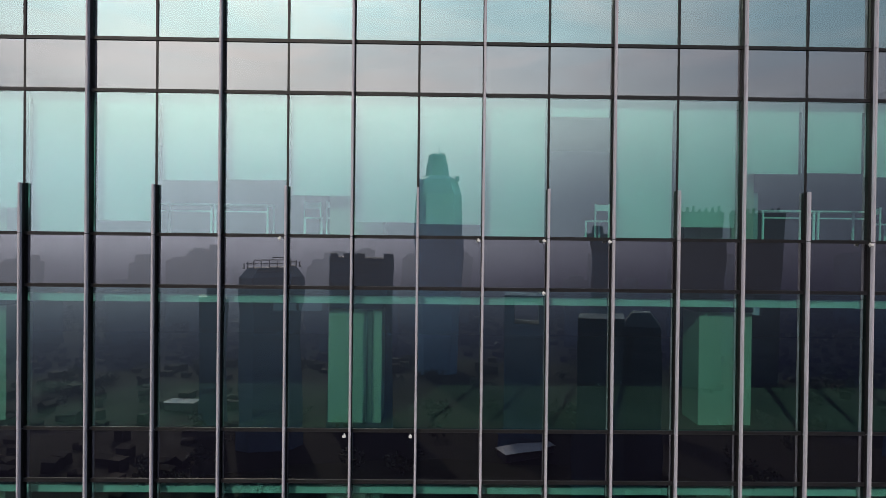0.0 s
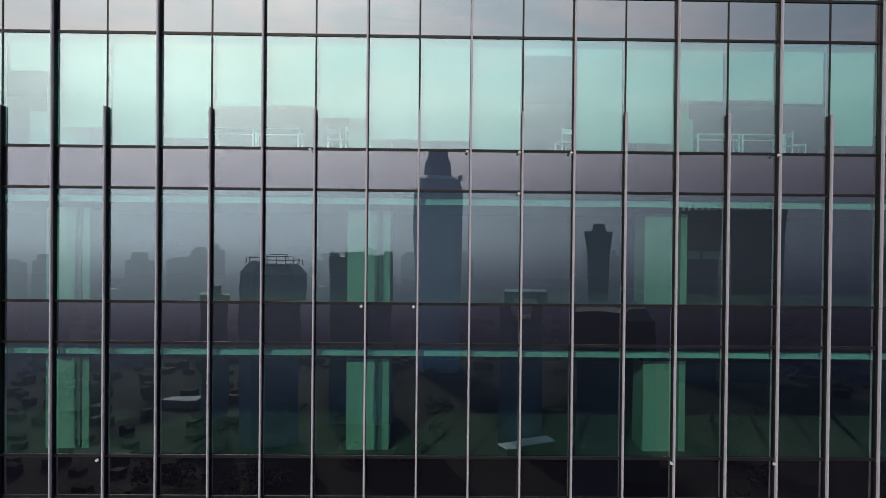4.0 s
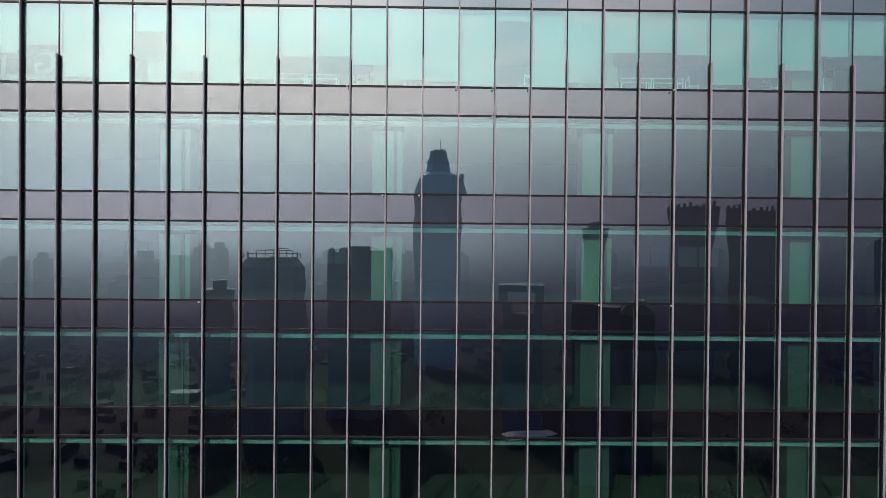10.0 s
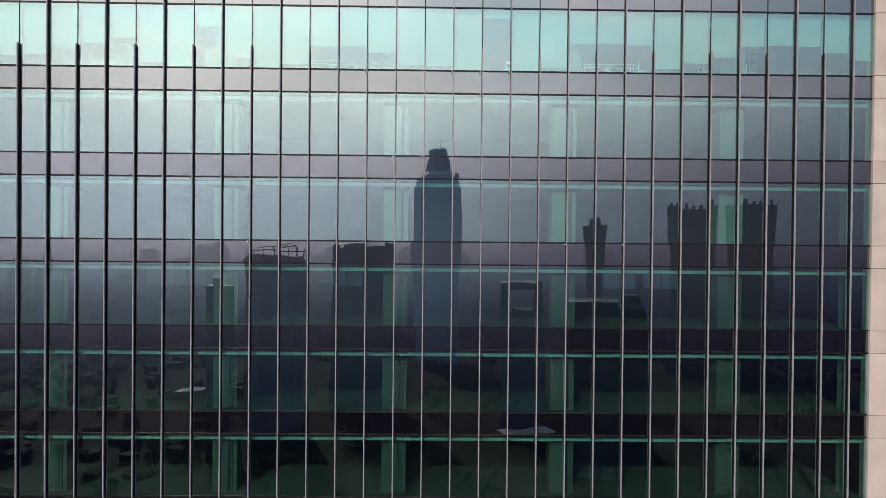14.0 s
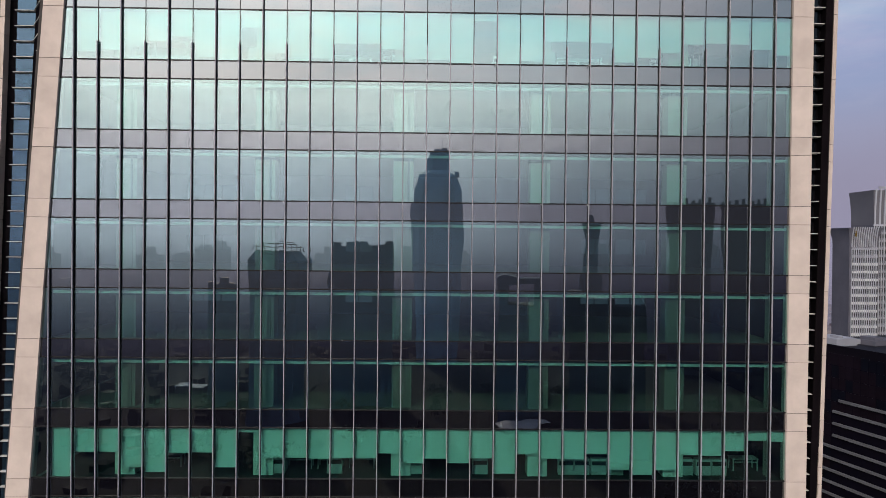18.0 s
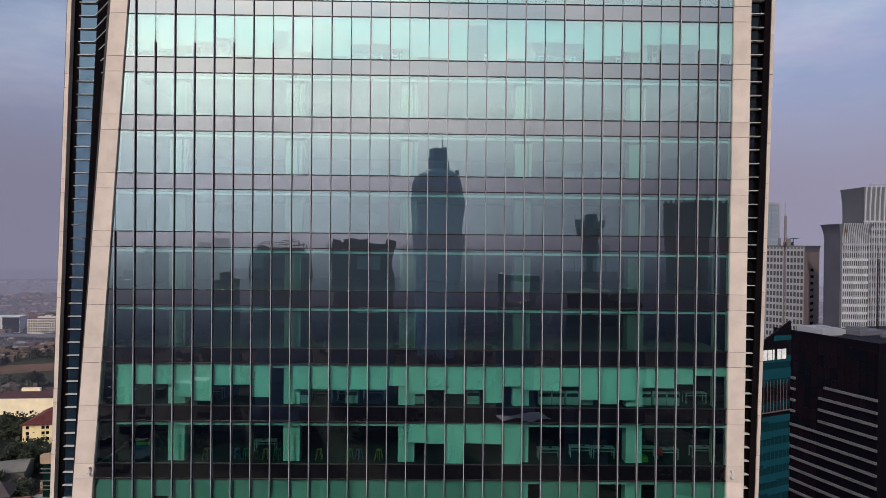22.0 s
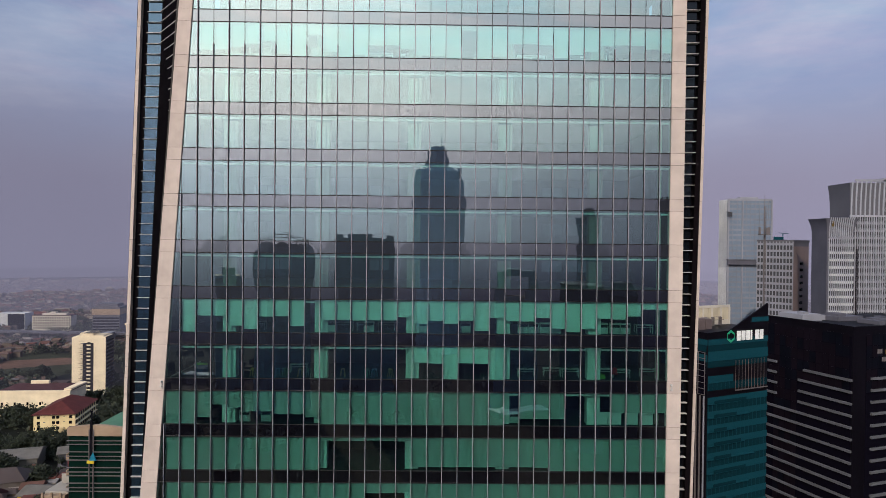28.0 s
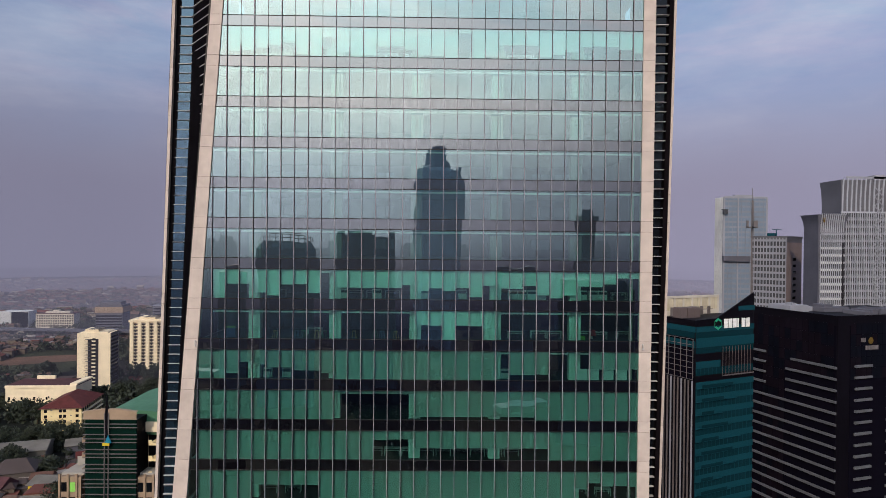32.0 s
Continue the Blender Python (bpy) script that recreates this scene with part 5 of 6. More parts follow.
boxpart("body", [(0, 36, 0, 30, 0, 40), (4, 32, 4, 26, 40, 44)], MIDGREY, b)
boxpart("crown", [(-0.8, 36.8, -0.8, 30.8, 29, 37)], BEIGE, b)
for r in range(6):
    boxpart("window_band", (0.5, 35.5, -0.2, 0, 3 + r * 4.0, 5.2 + r * 4.0), DARKGLASS, b)
b = building("dark_glass_block", "white and dark blue office block", -650, 890, 5, "building")
boxpart("body", (0, 40, 0, 24, 0, 24), STONEGREY, b)
boxpart("glass_front", (16, 39.5, -0.2, 0, 1, 23), DARKGLASS, b)
for x, y, w, h in ((-405, 850, 26, 38), (-372, 872, 30, 42), (-440, 760, 22, 14)):
    b = building("mid_rise_block", "grey mid-rise block in haze", x, y, 6, "building", "mid-rise blocks in haze")
    boxpart("body", (0, w, 0, 18, 0, h), MIDGREY, b)
    for r in range(int(h / 4)):
        boxpart("window_band", (0.6, w - 0.6, -0.2, 0, 1.5 + r * 4, 3.2 + r * 4), DARKGLASS, b)
    boxpart("roof_rim", (-0.3, w + 0.3, -0.3, 18.3, h, h + 0.8), PALEGREY, b)
via = thing("viaduct", "grey concrete road viaduct across the city", "viaduct", kind="structure", m=pose(-640, 800, 0, 0, 0, -4))
boxpart("deck", [(-260, 420, 0, 14, 9.0, 10.6), (-260, 420, -0.3, 0, 10.2, 11.4), (-260, 420, 14, 14.3, 10.2, 11.4)], MIDGREY, via)
for i in range(17):
    boxpart("pier", (-250 + i * 40, -247 + i * 40, 5, 9, 0, 9), MIDGREY, via)
GRASS = surface("worn_grass", (0.020, 0.028, 0.012), 0.95, 0.0, 0.02, 0.5, fine=0.3, second=(0.036, 0.036, 0.017))
EARTH = surface("bare_red_earth", (0.105, 0.058, 0.04), 0.95, 0.0, 0.03, 0.35, fine=0.4)
thing("playing_field", "worn grass field", "field", kind="structure", mesh=prism_mesh("playing_field", [(-505, 560), (-375, 545), (-345, 690), (-480, 700)], 0.004, 0.05, GRASS))
thing("bare_ground", "patch of bare reddish earth", "ground", kind="structure", mesh=prism_mesh("bare_ground", [(-495, 605), (-450, 600), (-385, 635), (-360, 655), (-420, 668), (-490, 640)], 0.05, 0.08, EARTH))

# ---- trees ----
BARK = surface("bark", (0.06, 0.045, 0.03), 0.95)


def leaf_mat():
    m, n = material("tree_leaves")
    pick = n.add("ShaderNodeNewGeometry").outputs["Random Per Island"]
    c = n.ramp(pick, (0.0, (0.009, 0.014, 0.010)), (0.5, (0.015, 0.022, 0.013)), (1.0, (0.026, 0.034, 0.016)))
    return finish(m, n, n.add("ShaderNodeBsdfPrincipled", **{"Base Color": c, "Roughness": 0.8}))


LEAF = leaf_mat()


def crown_mesh(name, centres, r, leaf):
    vs, fs = [], []
    for cx, cy, cz, rad, count in centres:
        for _ in range(count):
            d = Vector((r.gauss(0, 1), r.gauss(0, 1), r.gauss(0, 0.8))).normalized() * rad * r.uniform(0.55, 1.05)
            p = Vector((cx, cy, cz)) + d
            a = Vector((r.gauss(0, 1), r.gauss(0, 1), r.gauss(0, 1))).normalized() * leaf * r.uniform(0.6, 1.3)
            b2 = a.cross(Vector((r.gauss(0, 1), r.gauss(0, 1), r.gauss(0, 1)))).normalized() * leaf * r.uniform(0.4, 0.9)
            k = len(vs)
            vs += [tuple(p - a), tuple(p + b2), tuple(p + a), tuple(p - b2 + d * 0.06)]
            fs += [(k, k + 1, k + 2), (k, k + 2, k + 3)]
    me = bpy.data.meshes.new(name)
    me.from_pydata(vs, [], fs)
    me.materials.append(LEAF)
    return me


def tree(seed):
    r = random.Random(seed)
    t = thing("tree", "dark green leafy broad tree", "tree", "trees beyond the tower", m=pose(0, 0, 0))
    h = 7.5
    vs, fs = [], []
    limbs = [((0, 0, 0), (0.2, 0.1, h * 0.55), 0.35, 0.22)] + [((0.1, 0.1, h * r.uniform(0.3, 0.5)), (r.uniform(-3, 3), r.uniform(-3, 3), h * r.uniform(0.75, 1.0)), 0.2, 0.05) for _ in range(5)]
    for p, q, r0, r1 in limbs:
        k = len(vs)
        for (x, y, z), rr in ((p, r0), (q, r1)):
            vs += [(x + rr * math.cos(i * math.pi / 3), y + rr * math.sin(i * math.pi / 3), z) for i in range(6)]
        fs += [(k + i, k + (i + 1) % 6, k + 6 + (i + 1) % 6, k + 6 + i) for i in range(6)]
    me = bpy.data.meshes.new("trunk")
    me.from_pydata(vs, [], fs)
    me.materials.append(BARK)
    part("trunk", me, t)
    centres = [(q[0], q[1], q[2], r.uniform(1.8, 2.8), 170) for p, q, r0, r1 in limbs] + [(r.uniform(-2, 2), r.uniform(-2, 2), h * r.uniform(0.8, 1.15), r.uniform(1.6, 2.4), 150) for _ in range(3)]
    part("crown", crown_mesh("crown", centres, r, 0.45), t)
    return t


kinds = [tree(s) for s in (1, 2, 3)]
rt = random.Random(9)
spots = [(-258, 345), (-280, 352), (-300, 362), (-318, 372), (-285, 392), (-300, 405), (-320, 398), (-340, 410), (-240, 335), (-228, 345), (-300, 330), (-325, 335), (-345, 350), (-280, 320),
         (-365, 420), (-370, 545), (-385, 552), (-350, 560), (-455, 548), (-470, 552), (-495, 556), (-290, 520), (-275, 530), (-262, 540), (-250, 548), (-300, 535), (-240, 560), (-190, 285), (-215, 275), (-235, 278), (-205, 220), (-190, 214),
         (-210, 340), (-200, 330), (-180, 330), (-180, 245), (-160, 280), (-265, 245), (-230, 215), (-165, 225)]
for i, (x, y) in enumerate(spots):
    s = rt.uniform(0.9, 1.7)
    m = pose(x, y, -0.05, 0, 0, rt.uniform(0, 360))
    if i < 3:
        kinds[i].matrix_basis = m @ Matrix.Diagonal((s, s, s, 1))
    else:
        c = copy_thing(kinds[i % 3], m)
        c.scale = (s, s, s * rt.uniform(0.9, 1.1))
for i in range(130):
    x, y = wedge(rt, 330, 640, -42, -19)
    if -345 < x < -285 and 480 < y < 600 or -335 < x < -240 and 365 < y < 455 or -480 < x < -360 and 560 < y < 690:
        continue
    s = rt.uniform(0.8, 1.6)
    copy_thing(kinds[i % 3], pose(x, y, -0.05, 0, 0, rt.uniform(0, 360))).scale = (s, s, s * rt.uniform(0.8, 1.1))
rw = random.Random(12)
groves = []
for i in range(800):
    x, y = wedge(rw, 300, 640, -42, -17)
    if any(a < x < b and c < y < d for a, b, c, d in ((-345, -275, 470, 625), (-340, -235, 360, 465), (-505, -345, 545, 700), (-275, -165, 215, 285), (-275, -160, 292, 335), (-110, -70, 100, 160))):
        continue
    groves += [(x + rw.uniform(-6, 6), y + rw.uniform(-6, 6), rw.uniform(1.5, 6.5), rw.uniform(2.5, 4.5), 85) for _ in range(3)]
thing("tree_belt", "dense dark green trees between low houses", "trees", kind="stuff", mesh=crown_mesh("tree_belt", groves, rw, 0.62))
groves = []
for i in range(900):
    x, y = wedge(rw, 520, 1700, -42, -12)
    if -505 < x < -345 and 545 < y < 700:
        continue
    groves += [(x + rw.uniform(-7, 7), y + rw.uniform(-7, 7), rw.uniform(3, 7), rw.uniform(3, 6), 22) for _ in range(3)]
for i in range(420):
    x, y = wedge(rw, 470, 900, -42, -14)
    if -505 < x < -345 and 560 < y < 690 or -345 < x < -275 and 470 < y < 625 or -660 < x < -430 and 835 < y < 900:
        continue
    groves += [(x + rw.uniform(-8, 8), y + rw.uniform(-8, 8), rw.uniform(2, 7), rw.uniform(3, 6), 34) for _ in range(3)]
thing("far_trees", "dark green trees among the houses", "trees", kind="stuff", mesh=crown_mesh("far_trees", groves, rw, 1.5))
groves = []
for i in range(420):
    x, y = wedge(rw, 280, 1500, 135, 225)
    if 20 < x < 110 and -470 < y < -340 or -260 < x < -190 and -590 < y < -480:
        continue
    groves += [(x + rw.uniform(-9, 9), y + rw.uniform(-9, 9), rw.uniform(3, 8), rw.uniform(4, 7), 60) for _ in range(3)]
thing("rear_trees", "dark green trees among the houses", "trees", kind="stuff", mesh=crown_mesh("rear_trees", groves, rw, 1.2))

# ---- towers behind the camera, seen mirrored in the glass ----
# mirrored towers: blue haze and dimness are painted into these tones
SHADE = surface("haze_blue_cladding", (0.19, 0.33, 0.46), 0.6, 0.0, 0.02, 0.2, fine=0.3)
SHADE2 = surface("haze_dimmed_cladding", (0.085, 0.135, 0.185), 0.7, 0.0, 0.02, 0.25, fine=0.3)
SHADE3 = surface("dark_tower_face", (0.05, 0.06, 0.08), 0.7, 0.0, 0.02, 0.25, fine=0.3)
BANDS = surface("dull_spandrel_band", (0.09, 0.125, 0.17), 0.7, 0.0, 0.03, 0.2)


def bevelled(x0, x1, y0, y1, c):
    if not c:
        return [(x0, y0), (x1, y0), (x1, y1), (x0, y1)]
    c = min(c, (x1 - x0) * 0.3, (y1 - y0) * 0.3)
    return [(x0 + c, y0), (x1 - c, y0), (x1, y0 + c), (x1, y1 - c), (x1 - c, y1), (x0 + c, y1), (x0, y1 - c), (x0, y0 + c)]


def rear_tower(name, label, x0, x1, y, depth, tiers, bands=True, mat=None, cut=0.0):
    """Tiers: (inset at the foot, inset at the head, z0, z1), seen from the north side."""
    b = building(name, label, 0, 0, 0, "skyscraper", "towers facing the glass wall")
    cx, cy = (x0 + x1) / 2, y - depth / 2
    b.matrix_basis = pose(cx, cy, 0, 0, 0, math.degrees(math.atan2(cx, -cy))) @ pose(-cx, -cy, 0)
    for i0, i1, z0, z1 in tiers:
        lo, hi = (bevelled(x0 + i, x1 - i, y - depth + i, y - i, cut) for i in (i0, i1))
        me = prism_mesh("tier", lo, z0, z1, [mat or SHADE, SHADE3], hi)
        # top face painted dark to hold down its sunlit brightness
        me.polygons[1].material_index = 1
        part("tier", me, b)
        if bands:
            k = max(1, int((z1 - z0) / 8))
            for j in range(k):
                f = (j + 0.6) / k
                ins = i0 + (i1 - i0) * f
                boxpart("floor_band", (x0 + ins + 0.5 + cut, x1 - ins - 0.5 - cut, y - ins - 0.4, y - ins + 0.25, z0 + (z1 - z0) * f, z0 + (z1 - z0) * f + 1.4), BANDS, b)
    return b


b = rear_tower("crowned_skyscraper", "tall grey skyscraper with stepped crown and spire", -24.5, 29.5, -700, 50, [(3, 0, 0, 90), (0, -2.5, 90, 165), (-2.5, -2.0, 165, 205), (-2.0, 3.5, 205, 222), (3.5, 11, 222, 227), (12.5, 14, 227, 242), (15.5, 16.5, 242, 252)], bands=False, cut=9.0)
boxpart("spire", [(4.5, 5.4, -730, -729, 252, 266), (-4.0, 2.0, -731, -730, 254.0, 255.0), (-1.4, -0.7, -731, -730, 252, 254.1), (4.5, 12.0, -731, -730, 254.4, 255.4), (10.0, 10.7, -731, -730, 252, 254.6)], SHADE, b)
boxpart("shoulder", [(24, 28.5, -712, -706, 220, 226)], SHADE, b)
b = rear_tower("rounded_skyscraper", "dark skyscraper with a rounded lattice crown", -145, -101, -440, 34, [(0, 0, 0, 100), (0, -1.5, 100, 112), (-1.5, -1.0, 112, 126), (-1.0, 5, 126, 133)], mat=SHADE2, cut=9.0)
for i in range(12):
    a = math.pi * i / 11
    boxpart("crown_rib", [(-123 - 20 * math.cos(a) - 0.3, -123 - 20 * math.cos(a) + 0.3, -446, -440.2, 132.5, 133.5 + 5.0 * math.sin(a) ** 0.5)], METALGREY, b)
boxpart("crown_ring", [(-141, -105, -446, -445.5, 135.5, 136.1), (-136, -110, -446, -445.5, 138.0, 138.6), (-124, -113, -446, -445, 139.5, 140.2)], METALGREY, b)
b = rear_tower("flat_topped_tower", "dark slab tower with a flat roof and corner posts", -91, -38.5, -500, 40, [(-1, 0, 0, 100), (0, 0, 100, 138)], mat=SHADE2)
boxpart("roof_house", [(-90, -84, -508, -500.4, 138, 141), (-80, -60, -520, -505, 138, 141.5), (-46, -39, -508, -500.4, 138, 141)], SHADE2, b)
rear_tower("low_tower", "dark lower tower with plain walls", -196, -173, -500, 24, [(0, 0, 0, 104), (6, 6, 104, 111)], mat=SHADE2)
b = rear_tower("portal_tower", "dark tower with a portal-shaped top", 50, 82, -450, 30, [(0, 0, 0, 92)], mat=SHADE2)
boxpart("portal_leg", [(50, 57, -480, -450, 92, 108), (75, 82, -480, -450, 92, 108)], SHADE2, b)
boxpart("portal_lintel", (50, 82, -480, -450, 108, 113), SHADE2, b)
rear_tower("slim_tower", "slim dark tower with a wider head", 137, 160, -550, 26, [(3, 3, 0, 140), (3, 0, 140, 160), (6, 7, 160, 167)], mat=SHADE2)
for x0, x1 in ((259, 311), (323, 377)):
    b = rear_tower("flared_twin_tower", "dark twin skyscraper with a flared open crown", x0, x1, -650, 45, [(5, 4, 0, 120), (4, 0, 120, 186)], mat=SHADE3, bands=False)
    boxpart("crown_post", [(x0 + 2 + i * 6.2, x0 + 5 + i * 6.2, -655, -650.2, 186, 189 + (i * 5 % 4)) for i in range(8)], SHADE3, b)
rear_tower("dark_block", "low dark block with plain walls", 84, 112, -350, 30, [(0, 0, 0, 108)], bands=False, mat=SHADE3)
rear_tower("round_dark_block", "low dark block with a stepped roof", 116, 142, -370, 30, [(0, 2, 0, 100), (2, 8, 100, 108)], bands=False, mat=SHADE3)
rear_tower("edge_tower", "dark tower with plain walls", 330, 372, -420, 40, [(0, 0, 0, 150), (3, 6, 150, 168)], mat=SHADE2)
rh = random.Random(31)
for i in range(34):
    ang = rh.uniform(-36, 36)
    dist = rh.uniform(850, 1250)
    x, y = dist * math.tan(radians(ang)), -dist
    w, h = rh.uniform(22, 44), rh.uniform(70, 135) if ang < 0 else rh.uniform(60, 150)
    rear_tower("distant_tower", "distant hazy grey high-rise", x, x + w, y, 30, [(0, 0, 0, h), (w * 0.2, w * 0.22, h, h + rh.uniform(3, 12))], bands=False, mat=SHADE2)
b = building("white_roof_hall", "low hall with a pale metal roof", 46, -436, -22, "hall")
boxpart("body", (0, 40, 0, 13, 0, 5), BROWNWALL, b)
part("pitched_roof", prism_mesh("pitched_roof", [(-1, -1), (41, -1), (41, 14), (-1, 14)], 5, 6.5, STONEGREY, [(1, 5), (39, 5), (39, 8), (1, 8)]), b, "pale metal roof")
b = building("white_roof_shed", "small shed with a pale roof", -236, -560, 5, "hall")
boxpart("body", (0, 24, 0, 14, 0, 7), BROWNWALL, b)
boxpart("roof", (-0.8, 24.8, -0.8, 14.8, 7, 7.6), PALEGREY, b)

# ---- furniture behind the glass ----
# white furniture painted grey to look dimly lit; the bright copy follows
DESKDIM = surface("dim_desk_laminate", (0.32, 0.32, 0.31), 0.45, 0.0, 1.5, 0.06)
DESKBRIGHT = surface("bright_white_desk_laminate", (0.82, 0.82, 0.82), 0.45, 0.0, 1.5, 0.05)
SCREEN = surface("black_screen", (0.010, 0.010, 0.012), 0.2)
CHAIRBLACK = surface("black_chair_fabric", (0.02, 0.02, 0.022), 0.9)
REDCLOTH = surface("red_chair_fabric", (0.28, 0.015, 0.02), 0.85, 0.0, 3.0, 0.15)
GREENCLOTH = surface("lime_pouf_fabric", (0.08, 0.20, 0.02), 0.85, 0.0, 3.0, 0.15)
YELLOWPLY = surface("yellow_stool_paint", (0.22, 0.13, 0.02), 0.5, 0.0, 3.0, 0.12)
BLUEPLY = surface("blue_stool_paint", (0.02, 0.09, 0.16), 0.5, 0.0, 3.0, 0.12)
GREENPLY = surface("green_stool_paint", (0.03, 0.13, 0.07), 0.5, 0.0, 3.0, 0.12)
DEEPBLUE = surface("deep_blue_paint", (0.012, 0.03, 0.10), 0.6, 0.0, 3.0, 0.15)
CARD = surface("cardboard_box", (0.50, 0.42, 0.16), 0.85, 0.0, 3.0, 0.15)
GREYBOX = surface("grey_cabinet_paint", (0.33, 0.34, 0.33), 0.5, 0.0, 2.0, 0.08)


def desk(mat):
    d = thing("desk", "white office desk with a slim open frame", "desk", "desks behind the glass")
    boxpart("tabletop", [(-0.80, 0.80, -0.36, 0.36, 0.715, 0.75)], mat, d)
    for sx in (-1, 1):
        for sy in (-1, 1):
            boxpart("leg", (sx * 0.74 - 0.03, sx * 0.74 + 0.03, sy * 0.30 - 0.03, sy * 0.30 + 0.03, 0, 0.715), mat, d)
    boxpart("rail", [(-0.71, 0.71, -0.33, -0.29, 0.52, 0.57)], mat, d)
    return d


def screen():
    d = thing("monitor", "black flat monitor on a short stand", "monitor", "monitors on desks")
    boxpart("panel", [(-0.30, 0.30, -0.02, 0.02, 0.16, 0.52)], SCREEN, d)
    boxpart("stand", [(-0.02, 0.02, -0.01, 0.03, 0.01, 0.2), (-0.11, 0.11, -0.08, 0.08, 0, 0.012)], SCREEN, d)
    return d


def task_chair(mat, label):
    d = thing("office_chair", label, "chair", "chairs behind the glass")
    boxpart("seat", [(-0.25, 0.25, -0.24, 0.24, 0.42, 0.50), (-0.22, 0.22, -0.21, 0.21, 0.50, 0.52)], mat, d)
    part("backrest", slab_mesh("backrest", (-0.22, 0.22, 0.55), (-0.18, 0.18, 1.05), 0.22, 0.27, mat), d)
    boxpart("post", [(-0.03, 0.03, -0.03, 0.03, 0.08, 0.42), (-0.02, 0.02, 0.20, 0.24, 0.45, 0.70)], SCREEN, d)
    for i in range(5):
        a = radians(72 * i)
        part("foot", boxes_mesh("foot", [(0.02, 0.29, -0.02, 0.02, 0.05, 0.09), (0.26, 0.31, -0.03, 0.03, 0.0, 0.055)], SCREEN), d, "", pose(0, 0, 0, 0, 0, 72 * i))
    return d


def stool(mat, label):
    d = thing("bar_stool", label, "stool", "stools behind the glass")
    boxpart("seat", [(-0.17, 0.17, -0.17, 0.17, 0.70, 0.74), (-0.15, 0.15, -0.15, 0.15, 0.74, 0.755)], mat, d)
    for sx in (-1, 1):
        for sy in (-1, 1):
            me = prism_mesh("leg", [(sx * 0.21 - 0.025, sy * 0.21 - 0.025), (sx * 0.21 + 0.025, sy * 0.21 - 0.025), (sx * 0.21 + 0.025, sy * 0.21 + 0.025), (sx * 0.21 - 0.025, sy * 0.21 + 0.025)], 0, 0.70, mat,
                            [(sx * 0.12 - 0.02, sy * 0.12 - 0.02), (sx * 0.12 + 0.02, sy * 0.12 - 0.02), (sx * 0.12 + 0.02, sy * 0.12 + 0.02), (sx * 0.12 - 0.02, sy * 0.12 + 0.02)])
            part("leg", me, d)
    boxpart("footring", [(-0.18, 0.18, -0.19, -0.16, 0.26, 0.29), (-0.18, 0.18, 0.16, 0.19, 0.26, 0.29)], mat, d)
    return d


def cabinet(mat, label, w=0.9, h=1.0):
    d = thing("low_cabinet", label, "cabinet", "cabinets behind the glass")
    boxpart("body", (-w / 2, w / 2, 0.02, 0.42, 0.05, h), mat, d)
    boxpart("plinth", (-w / 2 + 0.03, w / 2 - 0.03, 0.06, 0.40, 0, 0.05), SCREEN, d)
    # black plate on the front paints the shaded hollow of a shelf
    boxpart("open_shelf", (-w / 2 + 0.04, w / 2 - 0.04, 0.0, 0.02, h * 0.62, h * 0.86), SCREEN, d)
    boxpart("door", [(-w / 2 + 0.02, -0.01, 0.0, 0.02, 0.08, h * 0.58), (0.01, w / 2 - 0.02, 0.0, 0.02, 0.08, h * 0.58)], mat, d)
    return d


first = {}


def place(kind, maker, u, y, k, turn=0, lift=0.0):
    m = pose(u * MODULE, y, K0 + k * STOREY - 0.02 + lift, 0, 0, turn)
    if kind in first:
        return copy_thing(first[kind], m)
    first[kind] = maker()
    first[kind].matrix_basis = m
    return first[kind]


rf = random.Random(5)
DESKS = [(4.6, 1.5, -7), (6.4, 2.0, -7), (7.6, 1.8, -7), (9.9, 1.9, -7), (11.0, 1.6, -7), (13.0, 2.0, -7), (-10.8, 3.0, -7),
         (-7.6, 2.0, -6), (-6.2, 2.0, -6), (-4.8, 2.2, -6), (12.6, 2.0, -6), (-13.5, 2.2, -6)] + [(u * 1.3 - 6.0, 1.6, -10) for u in range(9)] + [(9.6, 1.5, -11), (11.4, 1.5, -11), (-14, 2, -11), (-12.2, 2, -11)]
for u, y, k in DESKS:
    place("desk", lambda: desk(DESKDIM), u, y, k, rf.uniform(-2, 2))
    if k in (-7, -10) and rf.random() < 0.8:
        place("monitor", screen, u + rf.uniform(-0.2, 0.2), y + 0.05, k, rf.uniform(150, 210), 0.75)
    place("chair", lambda: task_chair(CHAIRBLACK, "black swivel office chair at a desk"), u + rf.uniform(-0.25, 0.25), y + 0.75, k, rf.uniform(-25, 25))
place("redchair", lambda: task_chair(REDCLOTH, "red swivel office chair near the glass"), 10.5, 1.1, -7, 160)
pouf = thing("pouf", "round lime green fabric pouf", "pouf", m=pose(9.55 * MODULE, 1.0, K0 - 7 * STOREY - 0.02))
boxpart("cushion", [(-0.32, 0.32, -0.32, 0.32, 0.03, 0.36), (-0.28, 0.28, -0.28, 0.28, 0.36, 0.41)], GREENCLOTH, pouf)
boxpart("base", (-0.28, 0.28, -0.28, 0.28, 0, 0.03), SCREEN, pouf)
for i, u in enumerate((-13.5, -11.9, -11.4, -10.4, -9.8, -7.6, -6.0, -5.5, -4.45)):
    mat, tone = ((YELLOWPLY, "yellow"), (BLUEPLY, "blue"), (GREENPLY, "green"))[(0, 1, 2, 0, 2, 0, 2, 1, 0)[i]]
    place("stool" + tone, lambda: stool(mat, tone + " wooden bar stool near the glass"), u, 1.0, -7, rf.uniform(0, 90))
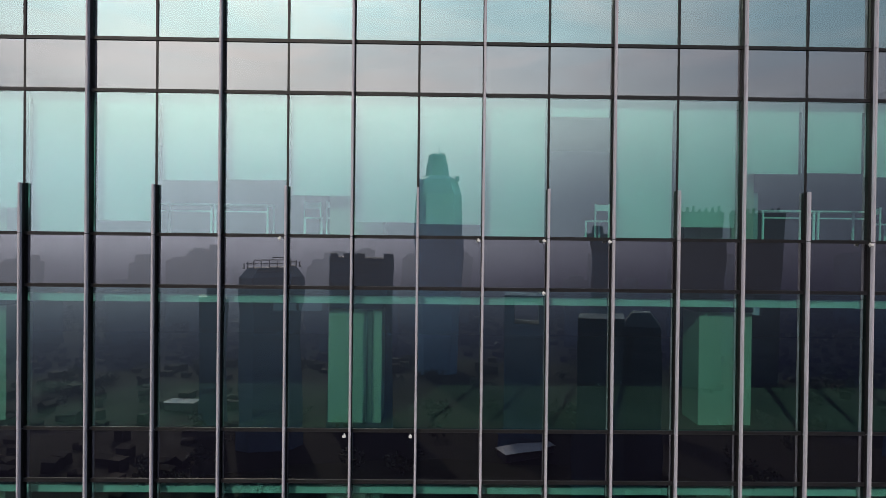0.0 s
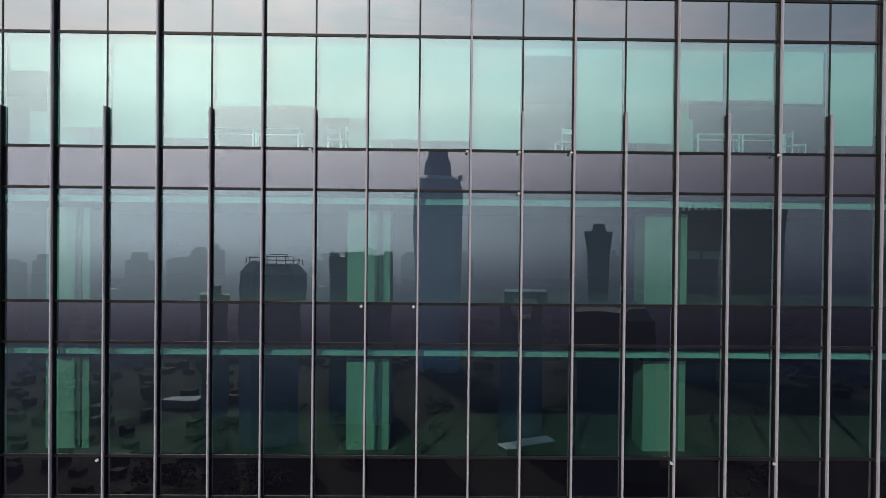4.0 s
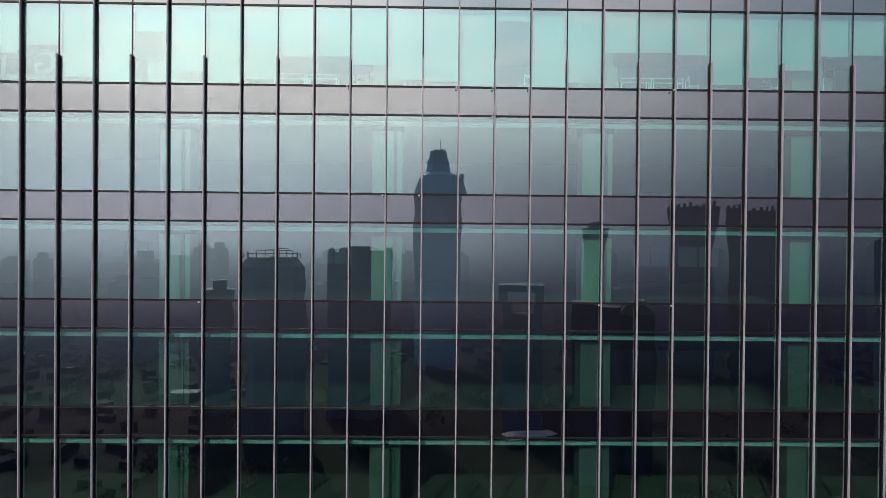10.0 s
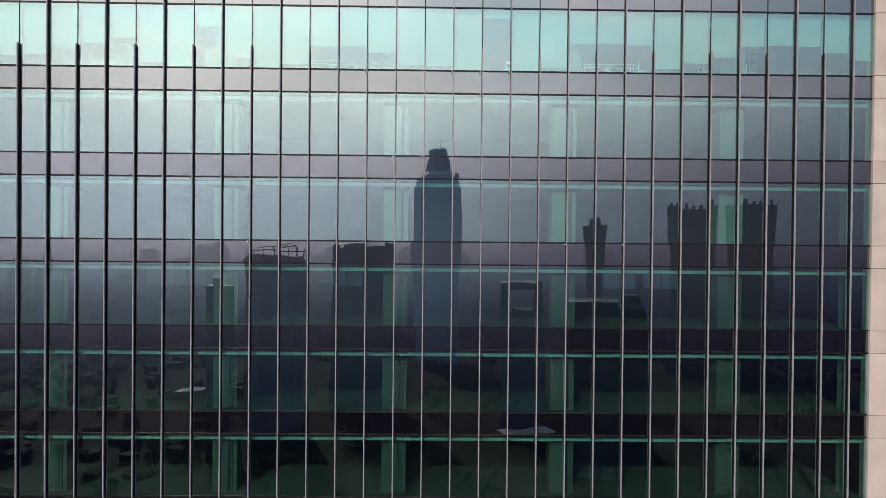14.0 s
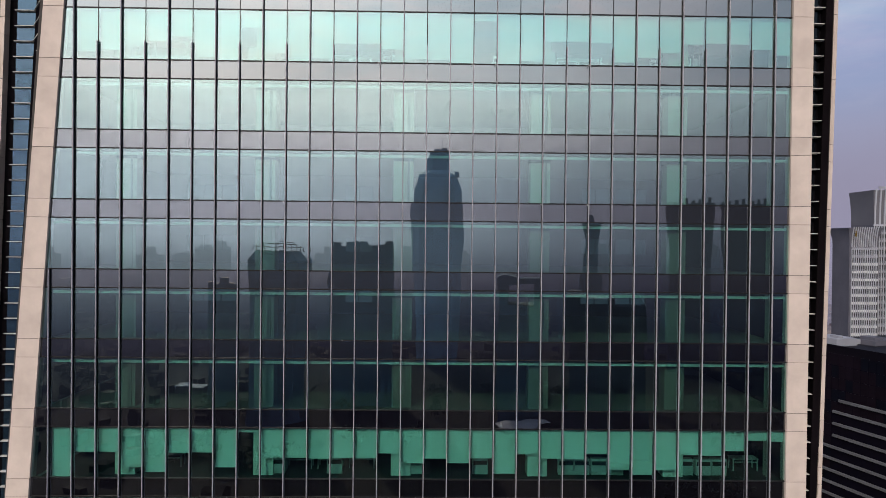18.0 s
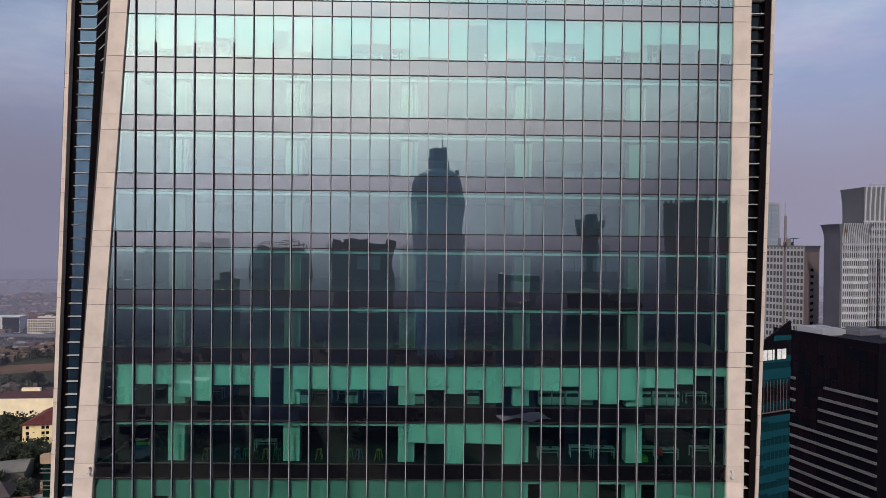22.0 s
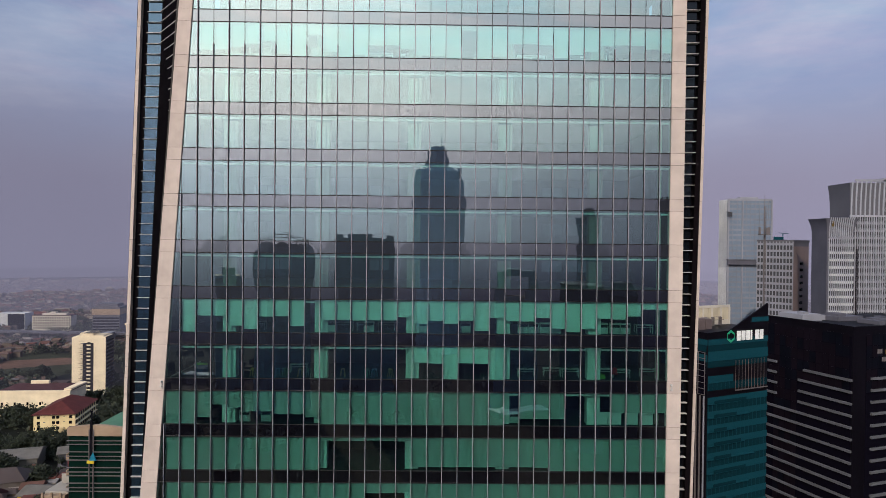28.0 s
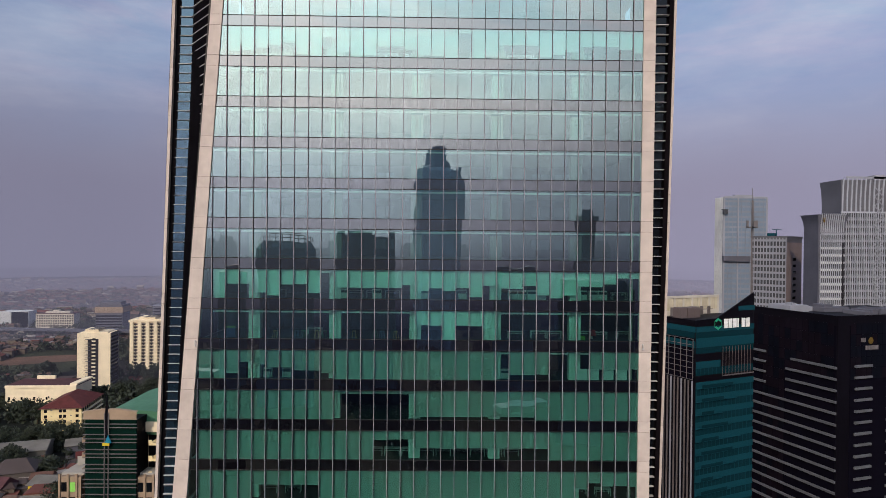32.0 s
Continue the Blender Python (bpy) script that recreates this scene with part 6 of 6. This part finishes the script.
for u, k, w in ((-8.4, -6, 0), (-5.9, -6, 0), (-2.4, -6, 0), (0.5, -6, 0), (4.3, -6, 0), (5.0, -6, 0), (5.75, -6, 0), (6.5, -6, 0), (8.9, -6, 0), (9.6, -6, 0), (10.4, -6, 0), (11.1, -6, 0), (3.8, -8, 0), (9.2, 0, 0), (-3.1, 0, 0), (-14.0, -8, 0), (-12.6, -8, 0)):
    place("cabinet", lambda: cabinet(GREYBOX, "grey low cabinet with an open shelf"), u, 0.75, k)
box = thing("cardboard_box", "yellow-brown cardboard box on the floor", "box", m=pose(6.6 * MODULE, 1.2, K0 - 0.02))
boxpart("carton", [(-0.28, 0.28, -0.2, 0.2, 0, 0.36)], CARD, box)
boxpart("flap", [(-0.28, -0.01, -0.2, 0.2, 0.36, 0.37), (0.01, 0.28, -0.2, 0.2, 0.36, 0.37)], CARD, box)
rack = thing("shelf_rack", "tall white open shelf rack", "shelf", m=pose(10.1 * MODULE, 1.6, K0 - 0.02))
for sx in (-0.18, 0.18):
    boxpart("post", [(sx - 0.02, sx + 0.02, -0.02, 0.02, 0, 1.9)], DESKDIM, rack)
for i in range(4):
    boxpart("shelf", (-0.18, 0.18, -0.15, 0.15, 0.3 + i * 0.5, 0.33 + i * 0.5), DESKDIM, rack)
panel = thing("lean_board", "blue board leaning inside the glass", "board", m=pose(-16.9 * MODULE, 1.1, K0 - 7 * STOREY - 0.02))
boxpart("sheet", [(-0.5, 0.5, 0.0, 0.04, 0, 1.15)], DEEPBLUE, panel)
boxpart("top_strip", [(-0.45, 0.5, -0.02, 0.0, 0.95, 1.15)], GREENCLOTH, panel, "lime strip along the top")
boxpart("foot", [(-0.45, -0.38, -0.1, 0.3, 0, 0.04), (0.38, 0.45, -0.1, 0.3, 0, 0.04)], SCREEN, panel)

sign = thing("window_sign", "row of big pale sign letters seen from behind", "sign", m=pose(-17.1, 0.62, K0))
text = bpy.data.curves.new("letter", "FONT")
text.body, text.size, text.extrude, text.offset, text.align_x = "G", 1.28, 0.03, 0.012, "CENTER"
text.materials.append(DESKDIM)
part("letter", text, sign, "pale letter seen from behind", pose(0, 0, 0.45, 90, 0, 180))
for x in (-2.05, -1.62, -3.0):
    boxpart("letter_stem", (x, x + 0.16, -0.03, 0.03, 0.42, 1.20), DESKDIM, sign)
boxpart("letter_bar", (-1.89, -1.62, -0.03, 0.03, 1.05, 1.20), DESKDIM, sign)
boxpart("letter_bar", (-2.84, -2.45, -0.03, 0.03, 0.75, 0.90), DESKDIM, sign)
boxpart("base_rail", (-3.2, 0.5, -0.05, 0.05, 0.25, 0.42), DESKDIM, sign)
for x in (-3.0, -1.3, 0.3):
    boxpart("rail_foot", (x, x + 0.06, -0.04, 0.04, -0.02, 0.25), DESKDIM, sign)


def slim_table():
    d = thing("slim_table", "slim white table with thin legs", "table", "white tables of the top storey")
    boxpart("tabletop", (-0.61, 0.61, -0.3, 0.3, 0.70, 0.73), DESKBRIGHT, d)
    for x in (-0.58, 0.58):
        for y in (-0.27, 0.27):
            boxpart("leg", (x - 0.02, x + 0.02, y - 0.02, y + 0.02, 0, 0.70), DESKBRIGHT, d)
    boxpart("apron", [(-0.56, 0.56, -0.28, -0.26, 0.54, 0.57)], DESKBRIGHT, d)
    return d


def white_chair():
    d = thing("white_chair", "white chair with a thin open frame", "chair", "white chairs of the top storey")
    boxpart("seat", (-0.2, 0.2, -0.2, 0.2, 0.42, 0.45), DESKBRIGHT, d)
    for x in (-0.18, 0.18):
        boxpart("leg", (x - 0.016, x + 0.016, -0.2, -0.168, 0, 0.42), DESKBRIGHT, d)
        boxpart("rear_leg", (x - 0.016, x + 0.016, 0.168, 0.2, 0, 0.82), DESKBRIGHT, d)
    boxpart("backrest", [(-0.19, 0.19, 0.17, 0.19, 0.66, 0.80)], DESKBRIGHT, d)
    return d


for x in (-7.92, -6.67, 5.66, 6.92):
    place("slim_table", slim_table, x / MODULE, 1.35, 0)
for x, turn in ((-5.1, 15), (-4.55, 170), (-4.35, 80), (1.35, 200), (7.9, 90), (11.0, 20), (12.9, 250)):
    place("white_chair", white_chair, x / MODULE, 1.2, 0, turn)
for x, y, w, h, tone in ((4.75, 0.9, 0.24, 1.1, "white"), (13.55, 1.5, 0.3, 0.95, "white"), (-12.75, 0.7, 1.0, 1.05, "white"), (13.95, 1.1, 0.34, 0.42, "dark teal")):
    pn = thing("loose_panel", tone + " panel standing on the floor", "panel", m=pose(x, y, K0 - 0.02))
    boxpart("sheet", (-w / 2, w / 2, 0, 0.04, 0.03, h), GREYBOX if tone == "white" else DEEPBLUE, pn)
    for fx in (-w * 0.35, w * 0.35):
        boxpart("foot", (fx - 0.03, fx + 0.03, -0.1, 0.16, 0, 0.03), SCREEN, pn)
for u, k in ((10.4, -8), (11.5, -8), (12.5, -8), (9.5, -8)):
    bd = thing("white_board", "pale board standing low behind the glass", "board", "boards behind the glass", m=pose(u * MODULE, 0.5, K0 + k * STOREY - 0.02))
    boxpart("sheet", (-0.58, 0.58, 0, 0.03, 0.05, 1.15), BLIND, bd)
    boxpart("foot", [(-0.5, -0.44, -0.1, 0.2, 0, 0.05), (0.44, 0.5, -0.1, 0.2, 0, 0.05)], SCREEN, bd)
